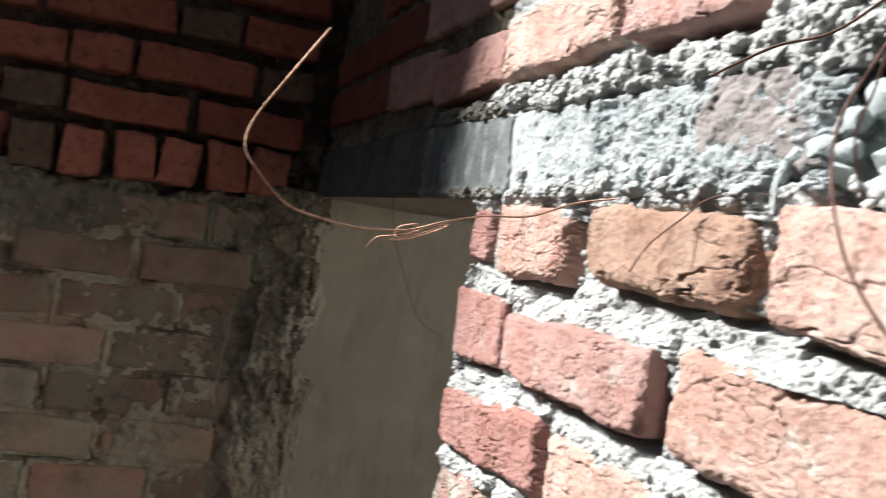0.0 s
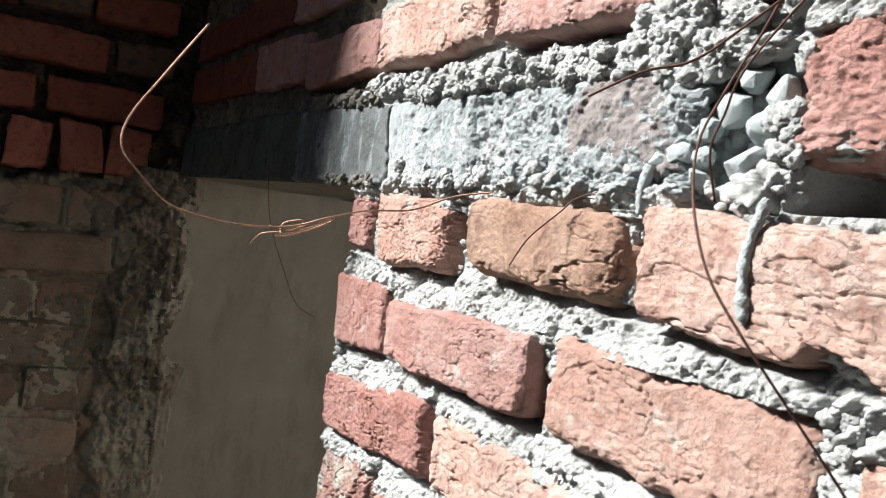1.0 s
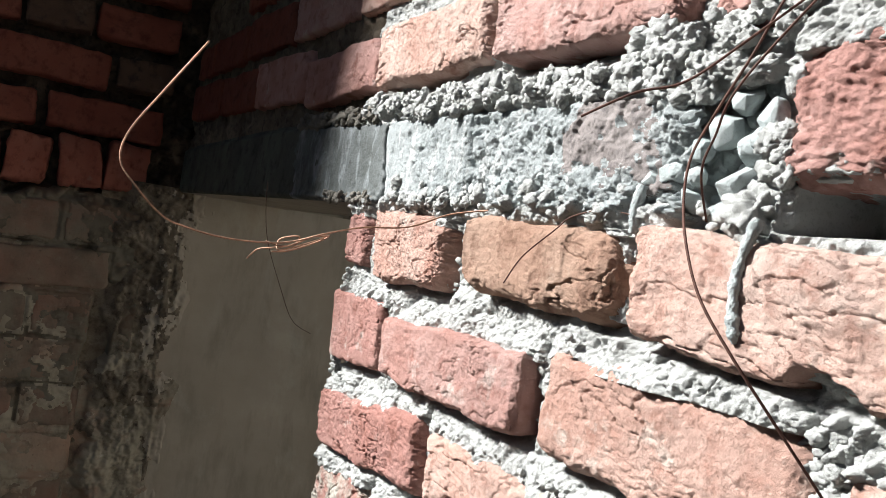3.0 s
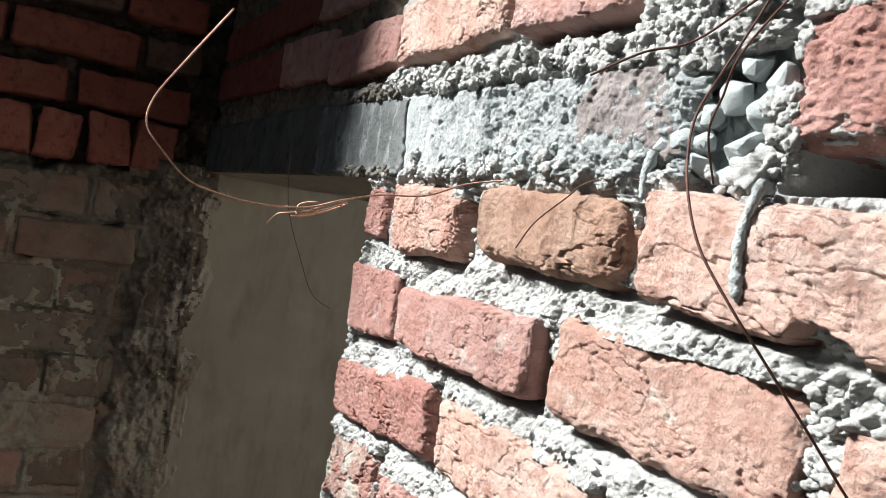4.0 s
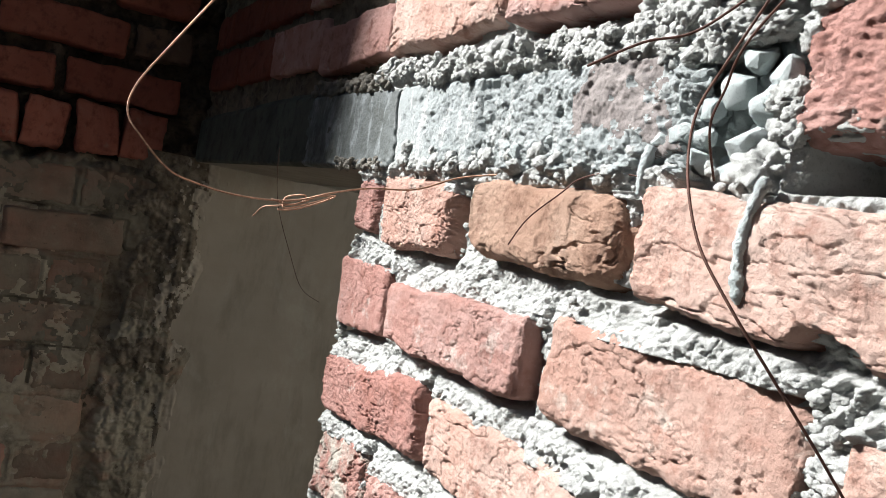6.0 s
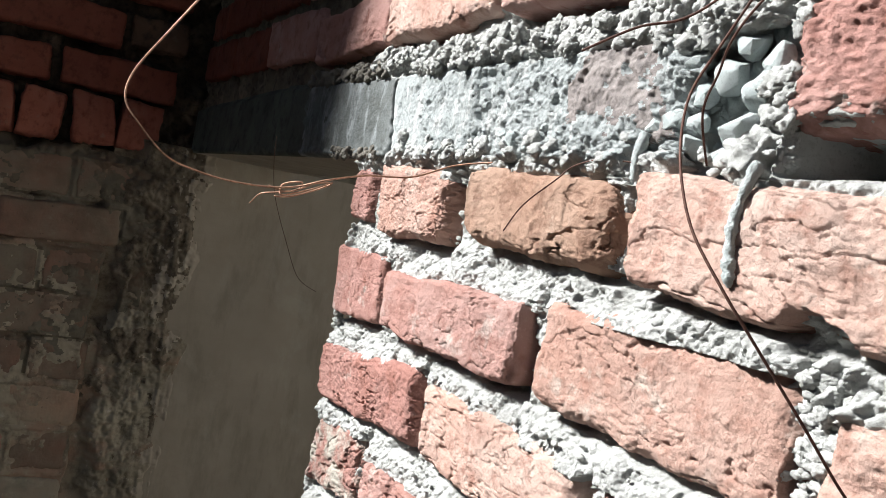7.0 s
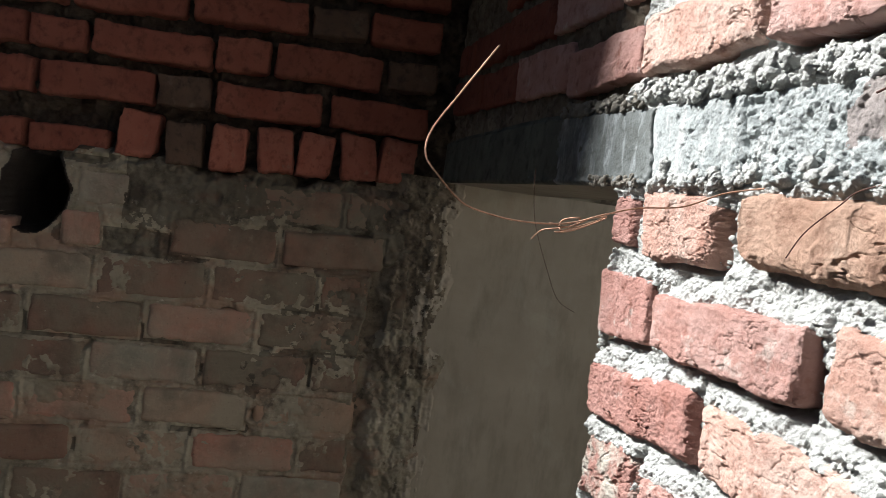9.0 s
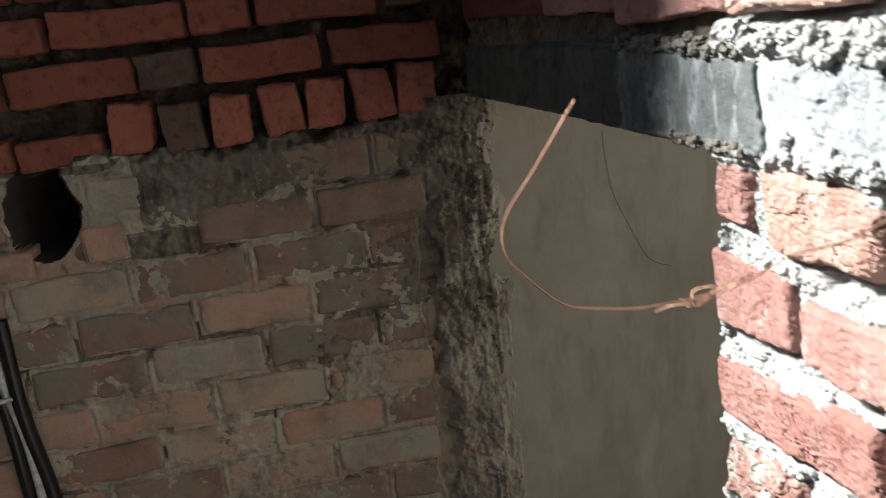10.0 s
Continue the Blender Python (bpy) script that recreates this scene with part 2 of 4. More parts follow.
def block_shell(nx, ny, nz):
    """A cube's surface in -0.5..0.5, open at its back (+x), with nx, ny, nz cells along its sides."""
    pts, faces, seen = [], [], {}

    def vert(i, j, k):
        key = (i, j, k)
        if key not in seen:
            seen[key] = len(pts)
            pts.append((i / nx - 0.5, j / ny - 0.5, k / nz - 0.5))
        return seen[key]
    for j in range(ny):
        for k in range(nz):
            faces.append((vert(0, j, k), vert(0, j, k + 1), vert(0, j + 1, k + 1), vert(0, j + 1, k)))
    for i in range(nx):
        for k in range(nz):
            faces.append((vert(i, 0, k), vert(i + 1, 0, k), vert(i + 1, 0, k + 1), vert(i, 0, k + 1)))
            faces.append((vert(i, ny, k), vert(i, ny, k + 1), vert(i + 1, ny, k + 1), vert(i + 1, ny, k)))
        for j in range(ny):
            faces.append((vert(i, j, 0), vert(i, j + 1, 0), vert(i + 1, j + 1, 0), vert(i + 1, j, 0)))
            faces.append((vert(i, j, nz), vert(i + 1, j, nz), vert(i + 1, j + 1, nz), vert(i, j + 1, nz)))
    return np.array(pts), np.array(faces)


SHELL_FINE = block_shell(14, 230, 76)
SHELL_MIDDLE = block_shell(10, 70, 26)
SHELL_COARSE = block_shell(4, 16, 7)


def brick_mesh(size, material, seed, shell, radius=0.005, rough=1.0, rubbed=0.0, shift=None, chips=()):
    """A hand-made brick: rounded box, worn arrises, flaked and cracked face. size: depth, length, height.
    shift: (y, z) by which its near-low, far-low, far-high and near-high corners lie off the box; chips: (y, z, ry, rz, depth)."""
    pts, faces = shell
    half = np.array(size) / 2
    p = pts * size
    q = p + seed * 1.37
    r = radius * (1 + 1.1 * fbm(q, 45, 3, seed))[:, None]
    r = r + rubbed * np.clip((-p[:, 1:2] - half[1] + 0.06) / 0.06, 0, 1) ** 1.5
    inner = np.clip(p, -(half - r), half - r)
    out = p - inner
    length = np.linalg.norm(out, axis=1, keepdims=True)
    way = np.where(length > 1e-6, out / np.maximum(length, 1e-6), 0)
    p = inner + way * np.minimum(length, r)
    warp = q + 0.004 * np.stack([fbm(q, 60, 2, seed + k) for k in (21, 22, 23)], 1)
    wave = fbm(q, 14, 2, seed + 3) * 0.0036 + fbm(q, 60, 3, seed + 6) * 0.0014 + fbm(q, (300, 260, 340), 3, seed + 5) * 0.0014
    flaky = np.clip(value(q, 12, seed + 8) * 1.6 + 0.55, 0.15, 1)
    flake = np.floor(fbm(warp, (60, 46, 74), 5, seed + 7) * 8) / 8 * 0.0036 * flaky
    ridge = np.clip(1 - np.abs(fbm(warp, (26, 13, 38), 5, seed + 9)) * 30, 0, 1) * np.clip(value(q, 10, seed + 11) * 3, 0, 1)
    fine = np.clip(1 - np.abs(fbm(warp, (64, 42, 84), 5, seed + 12)) * 16, 0, 1) * np.clip(value(q, 16, seed + 13) * 2.5 + 0.2, 0, 1)
    crack = ridge * 0.0030 + fine * 0.0024
    p = p + way * ((wave + flake - crack) * rough)[:, None]
    # the outline wanders a little
    u, v = pts[:, 1] + 0.5, pts[:, 2] + 0.5
    p[:, 1] += fbm(q * (0, 0, 1), 36, 2, seed + 31) * 0.003
    p[:, 2] += fbm(q * (0, 1, 0), 24, 2, seed + 32) * 0.004
    if shift is not None:
        weights = np.stack([(1 - u) * (1 - v), u * (1 - v), u * v, (1 - u) * v], 1)
        p[:, 1:] += weights @ np.asarray(shift)
    for cy, cz, ry, rz, depth in chips:
        far = np.hypot((p[:, 1] - cy) / ry, (p[:, 2] - cz) / rz) + fbm(q, 55, 3, seed + 33) * 0.5
        p[:, 0] += np.clip((1.0 - far) / 0.22, 0, 1) * (depth + fbm(q, 90, 3, seed + 34) * 0.006)
    return mesh_of("brick", p, faces, material)


def tube(points, radius, sides=8, wobble=0.0, taper=None):
    """A round bar along a smooth line through the points."""
    pts = [Vector(v) for v in points]
    line = []
    for i in range(len(pts) - 1):
        p0, p1, p2, p3 = pts[max(i - 1, 0)], pts[i], pts[i + 1], pts[min(i + 2, len(pts) - 1)]
        for s in range(10):
            t = s / 10
            line.append(0.5 * (2 * p1 + (p2 - p0) * t + (2 * p0 - 5 * p1 + 4 * p2 - p3) * t * t + (3 * p1 - p0 - 3 * p2 + p3) * t ** 3))
    line.append(pts[-1])
    verts, faces = [], []
    side = Vector((0.3, 0.5, 0.8))
    for i, c in enumerate(line):
        along = (line[min(i + 1, len(line) - 1)] - line[max(i - 1, 0)]).normalized()
        a = along.cross(side).normalized()
        b = along.cross(a)
        r = radius * (taper(i / (len(line) - 1)) if taper else 1)
        for k in range(sides):
            w = 2 * math.pi * k / sides
            rr = r * (1 + wobble * math.sin(i * 1.7 + k * 2.3))
            verts.append(c + (a * math.cos(w) + b * math.sin(w)) * rr)
    n = len(line)
    for i in range(n - 1):
        for k in range(sides):
            faces.append((i * sides + k, i * sides + (k + 1) % sides, (i + 1) * sides + (k + 1) % sides, (i + 1) * sides + k))
    verts = [tuple(v) for v in verts]
    me = bpy.data.meshes.new("tube")
    me.from_pydata(verts, [], faces + [tuple(range(sides))[::-1], tuple(range((n - 1) * sides, n * sides))])
    for f in me.polygons:
        f.use_smooth = True
    return me


def tubes(material, *made):
    """Several bars in one mesh."""
    bm = bmesh.new()
    for me in made:
        bm.from_mesh(me)
    bmesh.ops.recalc_face_normals(bm, faces=list(bm.faces))
    me = bpy.data.meshes.new("wire")
    bm.to_mesh(me)
    bm.free()
    for f in me.polygons:
        f.use_smooth = True
    me.materials.append(material)
    return me


# ---- the plan ----
FACE_X, SLANT = 0.319, 0.04         # the sunlit wall's face: x = FACE_X - SLANT * y
WALL_TURN = math.atan(SLANT)
JAMB = 0.825                        # where the sunlit wall ends at the doorway
FAR_Y = 1.75                        # face of the far wall
THICK = 0.23
TOP = 2.75


def face_x(y):
    return FACE_X - SLANT * y


def lintel_low(y):
    return 2.081 + 0.011 * (y - 0.34)


def lintel_high(y):
    return 2.158 + 0.038 * (np.minimum(y, 1.2) - 0.45)


# ---- large structure ----
floor = tagged(new("floor", box_mesh("floor", (-3.6, -2.4, -0.15), (2.4, 2.4, 0), M_FLOOR)), "grey dusty cement floor of an unfinished building", "floor", kind="structure")


def prism(bm, outline, z0, z1):
    low = [bm.verts.new((x, y, z0)) for x, y in outline]
    high = [bm.verts.new((x, y, z1)) for x, y in outline]
    bm.faces.new(low[::-1]), bm.faces.new(high)
    for i in range(len(low)):
        j = (i + 1) % len(low)
        bm.faces.new((low[i], low[j], high[j], high[i]))


def roof_over(y, z):
    """Where the sun's ray to a point of the sunlit wall passes the roof."""
    k = (TOP - z) / SUN.z
    return face_x(y) + SUN.x * k, y + SUN.y * k


# the unseen roof's edge, set to keep the sun off the wall above the doorway
EDGE_A, EDGE_B = roof_over(0.840, 2.13), roof_over(0.828, 2.32)
SHADE = [tuple(EDGE_A[k] + (EDGE_B[k] - EDGE_A[k]) * (x - EDGE_A[0]) / (EDGE_B[0] - EDGE_A[0]) for k in (0, 1)) for x in (-0.5, 0.255)]
SHADE[0] = (SHADE[0][0] + (SHADE[1][0] - SHADE[0][0]) * (1.72 - SHADE[0][1]) / (SHADE[1][1] - SHADE[0][1]), 1.72)


# Added unseen slab: shapes the sunlit patch, left open to brighten the next room.
def ceiling_slab():
    bm = bmesh.new()
    for outline in ([(-3.6, -2.4), (2.4, -2.4), (2.4, -0.9), (-3.6, -0.9)], [(-3.6, -0.9), (-2.7, -0.9), (-2.7, 1.72), (-3.6, 1.72)],
                    [(-3.6, 1.72), (2.4, 1.72), (2.4, 2.4), (-3.6, 2.4)], [(0.255, -0.9), (0.53, -0.9), (0.53, 1.72), (0.255, 1.72)],
                    [SHADE[0], SHADE[1], (0.255, 1.72)]):
        prism(bm, outline, TOP, TOP + 0.11)
    me = bpy.data.meshes.new("ceiling")
    bm.to_mesh(me)
    bm.free()
    me.materials.append(M_SLAB)
    return tagged(new("ceiling", me), "unseen rough concrete roof slab, its open gap shaped to place the sunlight", "ceiling", kind="structure")


ceiling_slab()
# unseen walls; the pale outer one is added to bounce light onto the reveal
for name, lo, hi in (("wall_west", (-3.6, -2.4, 0), (-3.4, 2.15, TOP)), ("wall_south", (-3.4, -2.4, 0), (2.2, -2.2, TOP)), ("wall_east_outer", (2.2, -2.4, 0), (2.4, 2.0, TOP))):
    tagged(new(name, box_mesh(name, lo, hi, M_PALE if "outer" in name else M_BRICK_DIRTY)), "unseen plain wall closing the room, dusty brick except the pale outer one", "wall", kind="structure")

# the sunlit wall's body, behind its bricks and mortar
wall_east = new("wall_east", None)
tagged(wall_east, "sunlit rough red brick wall with thick pale mortar joints", "wall", kind="structure")


def slanted_box(name, y0, y1, z0, z1, back0, back1, material, parent):
    """A box along the sunlit wall, from back0 to back1 metres behind its face."""
    bm = bmesh.new()
    outline = [(face_x(y0) + back0, y0), (face_x(y0) + back1, y0), (face_x(y1) + back1, y1), (face_x(y1) + back0, y1)]
    prism(bm, outline, z0, z1)
    me = bpy.data.meshes.new(name)
    bm.to_mesh(me)
    bm.free()
    me.materials.append(material)
    return piece(name, me, parent)


slanted_box("wall_core", -2.2, JAMB - 0.012, 0.0, 2.07, 0.045, THICK, M_MORTAR, wall_east)
slanted_box("wall_core", -2.2, FAR_Y + 0.02, 2.19, TOP, 0.045, THICK, M_MORTAR, wall_east)
slanted_box("wall_core", -2.2, 0.3, 2.105, 2.195, 0.045, THICK, M_MORTAR, wall_east)

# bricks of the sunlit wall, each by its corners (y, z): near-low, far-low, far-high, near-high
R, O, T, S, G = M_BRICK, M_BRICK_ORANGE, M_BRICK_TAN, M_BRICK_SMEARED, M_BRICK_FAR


def course(z0, z1, lift, row):
    """Plain bricks of one course: (from, to, material, edge radius)."""
    for y0, y1, mat, radius in row:
        a, b = lift * (y0 - 0.5), lift * (y1 - 0.5)
        yield (((y0, z0 + a), (y1, z0 + b), (y1, z1 + b), (y0, z1 + a)), mat, radius, 1.0, 0.0, ())


# corners, material, edge radius, roughness of the face, metres that it stands proud, chips
BRICKS = [
    # G over the doorway: red bricks with the shade there put into colour
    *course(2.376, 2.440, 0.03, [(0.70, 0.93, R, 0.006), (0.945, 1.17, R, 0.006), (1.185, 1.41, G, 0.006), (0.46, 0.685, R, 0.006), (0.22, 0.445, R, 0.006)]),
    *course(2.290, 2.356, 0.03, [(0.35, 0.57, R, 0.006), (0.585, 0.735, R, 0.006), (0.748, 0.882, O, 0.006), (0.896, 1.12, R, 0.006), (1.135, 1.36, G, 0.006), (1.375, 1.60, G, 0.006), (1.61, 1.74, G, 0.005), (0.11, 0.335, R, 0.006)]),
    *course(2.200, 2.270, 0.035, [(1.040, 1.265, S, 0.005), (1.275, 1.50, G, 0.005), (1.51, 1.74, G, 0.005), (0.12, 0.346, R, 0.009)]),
    (((0.360, 2.192), (0.566, 2.199), (0.575, 2.268), (0.366, 2.270)), R, 0.009, 1.1, 0.010, ()),
    (((0.577, 2.204), (0.785, 2.201), (0.794, 2.266), (0.586, 2.268)), O, 0.010, 1.1, 0.008, ()),
    (((0.797, 2.206), (1.010, 2.203), (1.025, 2.264), (0.805, 2.264)), S, 0.005, 0.8, 0.006, ()),
    (((0.050, 2.094), (0.285, 2.103), (0.284, 2.170), (0.050, 2.168)), S, 0.012, 2.0, 0.005, ()),
    (((0.770, 2.020), (JAMB, 2.022), (JAMB, 2.079), (0.775, 2.077)), S, 0.006, 0.8, -0.002, ()),
    (((0.604, 2.013), (0.735, 2.013), (0.750, 2.081), (0.606, 2.072)), O, 0.008, 1.3, 0.004, ((-0.075, -0.03, 0.020, 0.014, 0.012),)),
    (((0.381, 2.014), (0.560, 2.020), (0.574, 2.078), (0.384, 2.076)), T, 0.014, 0.95, 0.009, ((0.095, -0.036, 0.026, 0.020, 0.016),)),
    (((0.130, 2.000), (0.366, 2.013), (0.367, 2.079), (0.130, 2.067)), O, 0.008, 0.85, 0.015, ((-0.008, -0.034, 0.024, 0.011, 0.018),)),
    *course(2.000, 2.066, 0.012, [(-0.11, 0.115, R, 0.007)]),
    (((0.705, 1.926), (0.822, 1.920), (0.830, 1.992), (0.713, 1.993)), S, 0.005, 0.5, 0.002, ()),
    (((0.470, 1.924), (0.683, 1.928), (0.691, 1.981), (0.465, 1.986)), R, 0.007, 0.7, 0.008, ()),
    (((0.243, 1.920), (0.440, 1.924), (0.444, 1.991), (0.240, 1.992)), O, 0.010, 0.9, 0.006, ((-0.105, 0.036, 0.022, 0.020, 0.022), (-0.105, -0.02, 0.010, 0.02, 0.012))),
    (((0.000, 1.915), (0.227, 1.920), (0.222, 1.979), (0.000, 1.976)), O, 0.008, 1.0, 0.013, ()),
    (((0.594, 1.845), (0.812, 1.832), (0.820, 1.887), (0.605, 1.907)), S, 0.008, 1.35, 0.006, ()),
    (((0.380, 1.836), (0.578, 1.839), (0.588, 1.902), (0.380, 1.897)), O, 0.010, 0.8, 0.003, ()),
    *course(1.836, 1.900, -0.02, [(0.14, 0.362, R, 0.008), (-0.1, 0.125, R, 0.008)]),
    (((0.692, 1.748), (0.815, 1.742), (0.806, 1.812), (0.690, 1.824)), M_BRICK_CEMENT, 0.010, 1.3, 0.0, ()),
    (((0.462, 1.745), (0.668, 1.745), (0.677, 1.811), (0.462, 1.812)), R, 0.009, 1.0, 0.004, ()),
    *course(1.747, 1.814, -0.02, [(0.23, 0.447, O, 0.008), (0.0, 0.215, R, 0.008)]),
    *course(1.657, 1.724, -0.02, [(0.594, JAMB, R, 0.008), (0.36, 0.58, O, 0.008), (0.13, 0.345, R, 0.008)]),
    *course(1.567, 1.634, -0.02, [(0.70, JAMB, R, 0.008), (0.46, 0.684, R, 0.008), (0.23, 0.445, R, 0.008)]),
]
for seed, (quad, mat, radius, rough, proud, chips) in enumerate(BRICKS, 2):
    rng = random.Random(seed)
    q = np.array(quad)
    lo, hi = np.array([(q[0, 0] + q[3, 0]) / 2, (q[0, 1] + q[1, 1]) / 2]), np.array([(q[1, 0] + q[2, 0]) / 2, (q[2, 1] + q[3, 1]) / 2])
    mid = (lo + hi) / 2
    shift = q - np.array([lo, (hi[0], lo[1]), hi, (lo[0], hi[1])])
    depth = 0.075
    near = q[0, 0] < 0.80 and hi[0] > 0.18 and 1.74 < lo[1] < 2.28
    shell = SHELL_FINE if near else SHELL_MIDDLE if mid[0] < 1.3 else SHELL_COARSE
    me = brick_mesh((depth, hi[0] - lo[0], hi[1] - lo[1]), mat, seed, shell, radius, rough, 0.016 if mat is T else 0.004, shift, chips)
    ob = piece("brick", me, wall_east, (face_x(mid[0]) - proud - rng.uniform(-0.001, 0.002) + depth / 2, mid[0], mid[1]))
    ob.rotation_euler = (0, rng.uniform(-0.03, 0.03), WALL_TURN + rng.uniform(0.0, 0.02))


def sides(quad, y, z):
    """Distances from points to a brick's near, far, low and high edges, positive inside."""
    (ya, za), (yb, zb), (yc, zc), (yd, zd) = quad
    up = np.clip((z - za) / (zd - za), -0.3, 1.3)
    along = np.clip((y - ya) / (yb - ya), -0.3, 1.3)
    return y - (ya + (yd - ya) * up), yb + (yc - yb) * up - y, z - (za + (zb - za) * along), zd + (zc - zd) * along - z


def wall_mortar():
    """The bedding between the bricks: slumped ledges on each course, open gaps under and beside the next."""
    ys, zs = np.arange(0.15, JAMB + 0.0005, 0.0008), np.arange(1.66, 2.33, 0.0008)
    Y, Z = np.meshgrid(ys, zs, indexing="ij")
    p = np.stack([np.zeros(Y.size), Y.ravel(), Z.ravel()], 1)
    y, z = p[:, 1], p[:, 2]
    clump = fbm(p, 45, 3, 21)
    filled = np.clip(value(p, 26, 23) * 2.5 + 0.3, 0, 1)
    filled = np.maximum(filled, np.clip((y - 0.738) / 0.01, 0, 1) * (z > 2.0))
    depth = -0.013 + 0.006 * filled
    covered = np.zeros(len(p), bool)
    for quad, *_ in BRICKS:
        n, f, lo, hi = sides(quad, y, z)
        over = (n > -0.008) & (f > -0.004)
        ledge = np.where(over & (hi < 0.006), np.clip(1 + np.minimum(hi, 0) / 0.020, 0, 1), 0)
        depth = np.where(ledge > 0, np.maximum(depth, -0.011 + 0.009 * ledge ** 0.6 + clump * 0.004), depth)
    for quad, *_ in BRICKS:
        n, f, lo, hi = sides(quad, y, z)
        under = np.where((n > -0.006) & (f > 0.0) & (lo < 0.004), np.clip(1 + lo / 0.006, 0, 1), 0)
        depth = depth - 0.011 * np.sqrt(under) * (1 - 0.6 * filled)
        beside = np.where((lo > -0.004) & (hi > -0.002) & (n < 0.004), np.clip(1 + n / 0.009, 0, 1), 0)
        depth = depth - 0.016 * np.sqrt(beside) * (1 - 0.75 * filled)
        covered |= np.minimum(np.minimum(n, f), np.minimum(lo, hi)) > 0.012
    warp = p + 0.003 * np.stack([value(p, 120, k) for k in (61, 62, 63)], 1)
    grains = lumps(warp, 150, 66) * 0.6 + lumps(warp, 270, 67) * 0.4
    depth = depth + clump * 0.005 + (grains - 0.4) * 0.0022 + fbm(p, 260, 3, 68) * 0.0024 + fbm(p, 560, 2, 69) * 0.0016
    depth = depth - np.clip((fbm(warp, 120, 3, 71) - 0.28) * 5, 0, 1) * 0.0030
    depth = depth + 0.010 * np.clip((0.43 - y) / 0.08, 0, 1) * ((z < 2.075) | (y < 0.28))
    # the bedding on and under the lintel bulges out in clods
    big = lumps(warp, 60, 5) * 0.7 + lumps(warp, 110, 8) * 0.4
    on = np.clip(1 - np.abs(z - (lintel_high(y) + 0.009)) / 0.020, 0, 1) * (y > 0.30)
    depth = depth + np.sqrt(on) * (0.008 + big * 0.010)
    under = np.sqrt(np.clip(1 - np.abs(z - (lintel_low(y) + 0.003)) / 0.011, 0, 1)) * np.clip((y - 0.33) / 0.02, 0, 1)
    depth = depth + under * (0.0035 + big * 0.006)
    # a hollow round the stones at the lintel's broken end, and under the brick beside it
    end = np.clip((1 - np.hypot((y - 0.312) / 0.036, (z - 2.122) / 0.052)) * 4, 0, 1)
    depth = depth * (1 - end) + end * (-0.040 + clump * 0.006)
    void = np.clip((0.279 - y) / 0.006, 0, 1) * np.clip((1 - np.abs(z - 2.0895) / 0.013) * 4, 0, 1) * np.clip((y - 0.19) / 0.03, 0.2, 1)
    depth = depth * (1 - void) + void * (-0.10 + clump * 0.01)
    gap = np.clip(1 - np.abs(y - 0.373) / 0.010, 0, 1) * np.clip(1 - np.abs(z - 2.032) / 0.040, 0, 1)
    depth = depth - np.sqrt(gap) * 0.022
    nest = np.clip((1 - np.hypot((y - 0.233) / 0.030, (z - 1.975) / 0.045)) * 2, 0, 1)
    depth = depth + nest * (-0.006 + lumps(warp, 95, 44) * 0.014 - lumps(warp, 120, 45) * 0.006)
    covered |= (y > 0.352) & (z > lintel_low(y) + 0.014) & (z < lintel_high(y) - 0.012)
    edge = np.clip((y - (JAMB - 0.012)) / 0.012, 0, 1)
    depth = depth - edge ** 2 * 0.02
    v = np.stack([face_x(y) - depth, y, z], 1)
    faces = grid_faces(len(ys), len(zs))[:, ::-1]
    faces = faces[~covered[faces].all(axis=1)]
    used = np.unique(faces)
    order = np.zeros(len(v), np.int64)
    order[used] = np.arange(len(used))
    ob = piece("mortar", mesh_of("mortar", v[used], order[faces], M_MORTAR), wall_east, label="pale crumbly cement mortar")
    return tagged(ob, kind="stuff")


wall_mortar()


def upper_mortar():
    """Bedding over the doorway, in the shade, which its dark material also carries as colour."""
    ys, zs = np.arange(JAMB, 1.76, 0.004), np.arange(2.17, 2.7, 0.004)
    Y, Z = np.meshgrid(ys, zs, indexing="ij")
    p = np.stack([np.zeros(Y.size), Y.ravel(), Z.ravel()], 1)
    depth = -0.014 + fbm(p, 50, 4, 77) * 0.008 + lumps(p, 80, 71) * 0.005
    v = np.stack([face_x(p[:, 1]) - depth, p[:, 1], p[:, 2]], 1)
    # dark render in place of the pale mortar: shade put into the colour
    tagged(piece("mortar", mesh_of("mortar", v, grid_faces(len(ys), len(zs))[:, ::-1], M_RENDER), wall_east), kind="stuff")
    ys2, zs2 = np.arange(0.02, JAMB + 0.004, 0.004), np.arange(2.325, 2.7, 0.004)
    Y, Z = np.meshgrid(ys2, zs2, indexing="ij")
    p = np.stack([np.zeros(Y.size), Y.ravel(), Z.ravel()], 1)
    depth = -0.014 + fbm(p, 50, 4, 77) * 0.008 + lumps(p, 80, 71) * 0.005
    v = np.stack([face_x(p[:, 1]) - depth, p[:, 1], p[:, 2]], 1)
    tagged(piece("mortar", mesh_of("mortar", v, grid_faces(len(ys2), len(zs2))[:, ::-1], M_MORTAR), wall_east), kind="stuff")


upper_mortar()


def ball_mesh(subdivisions):
    bm = bmesh.new()
    bmesh.ops.create_icosphere(bm, subdivisions=subdivisions, radius=1.0)
    ball = np.array([v.co[:] for v in bm.verts])
    tris = np.array([[v.index for v in f.verts] for f in bm.faces])
    bm.free()
    return ball, tris


BALLS = {k: ball_mesh(k) for k in (2, 3, 4)}


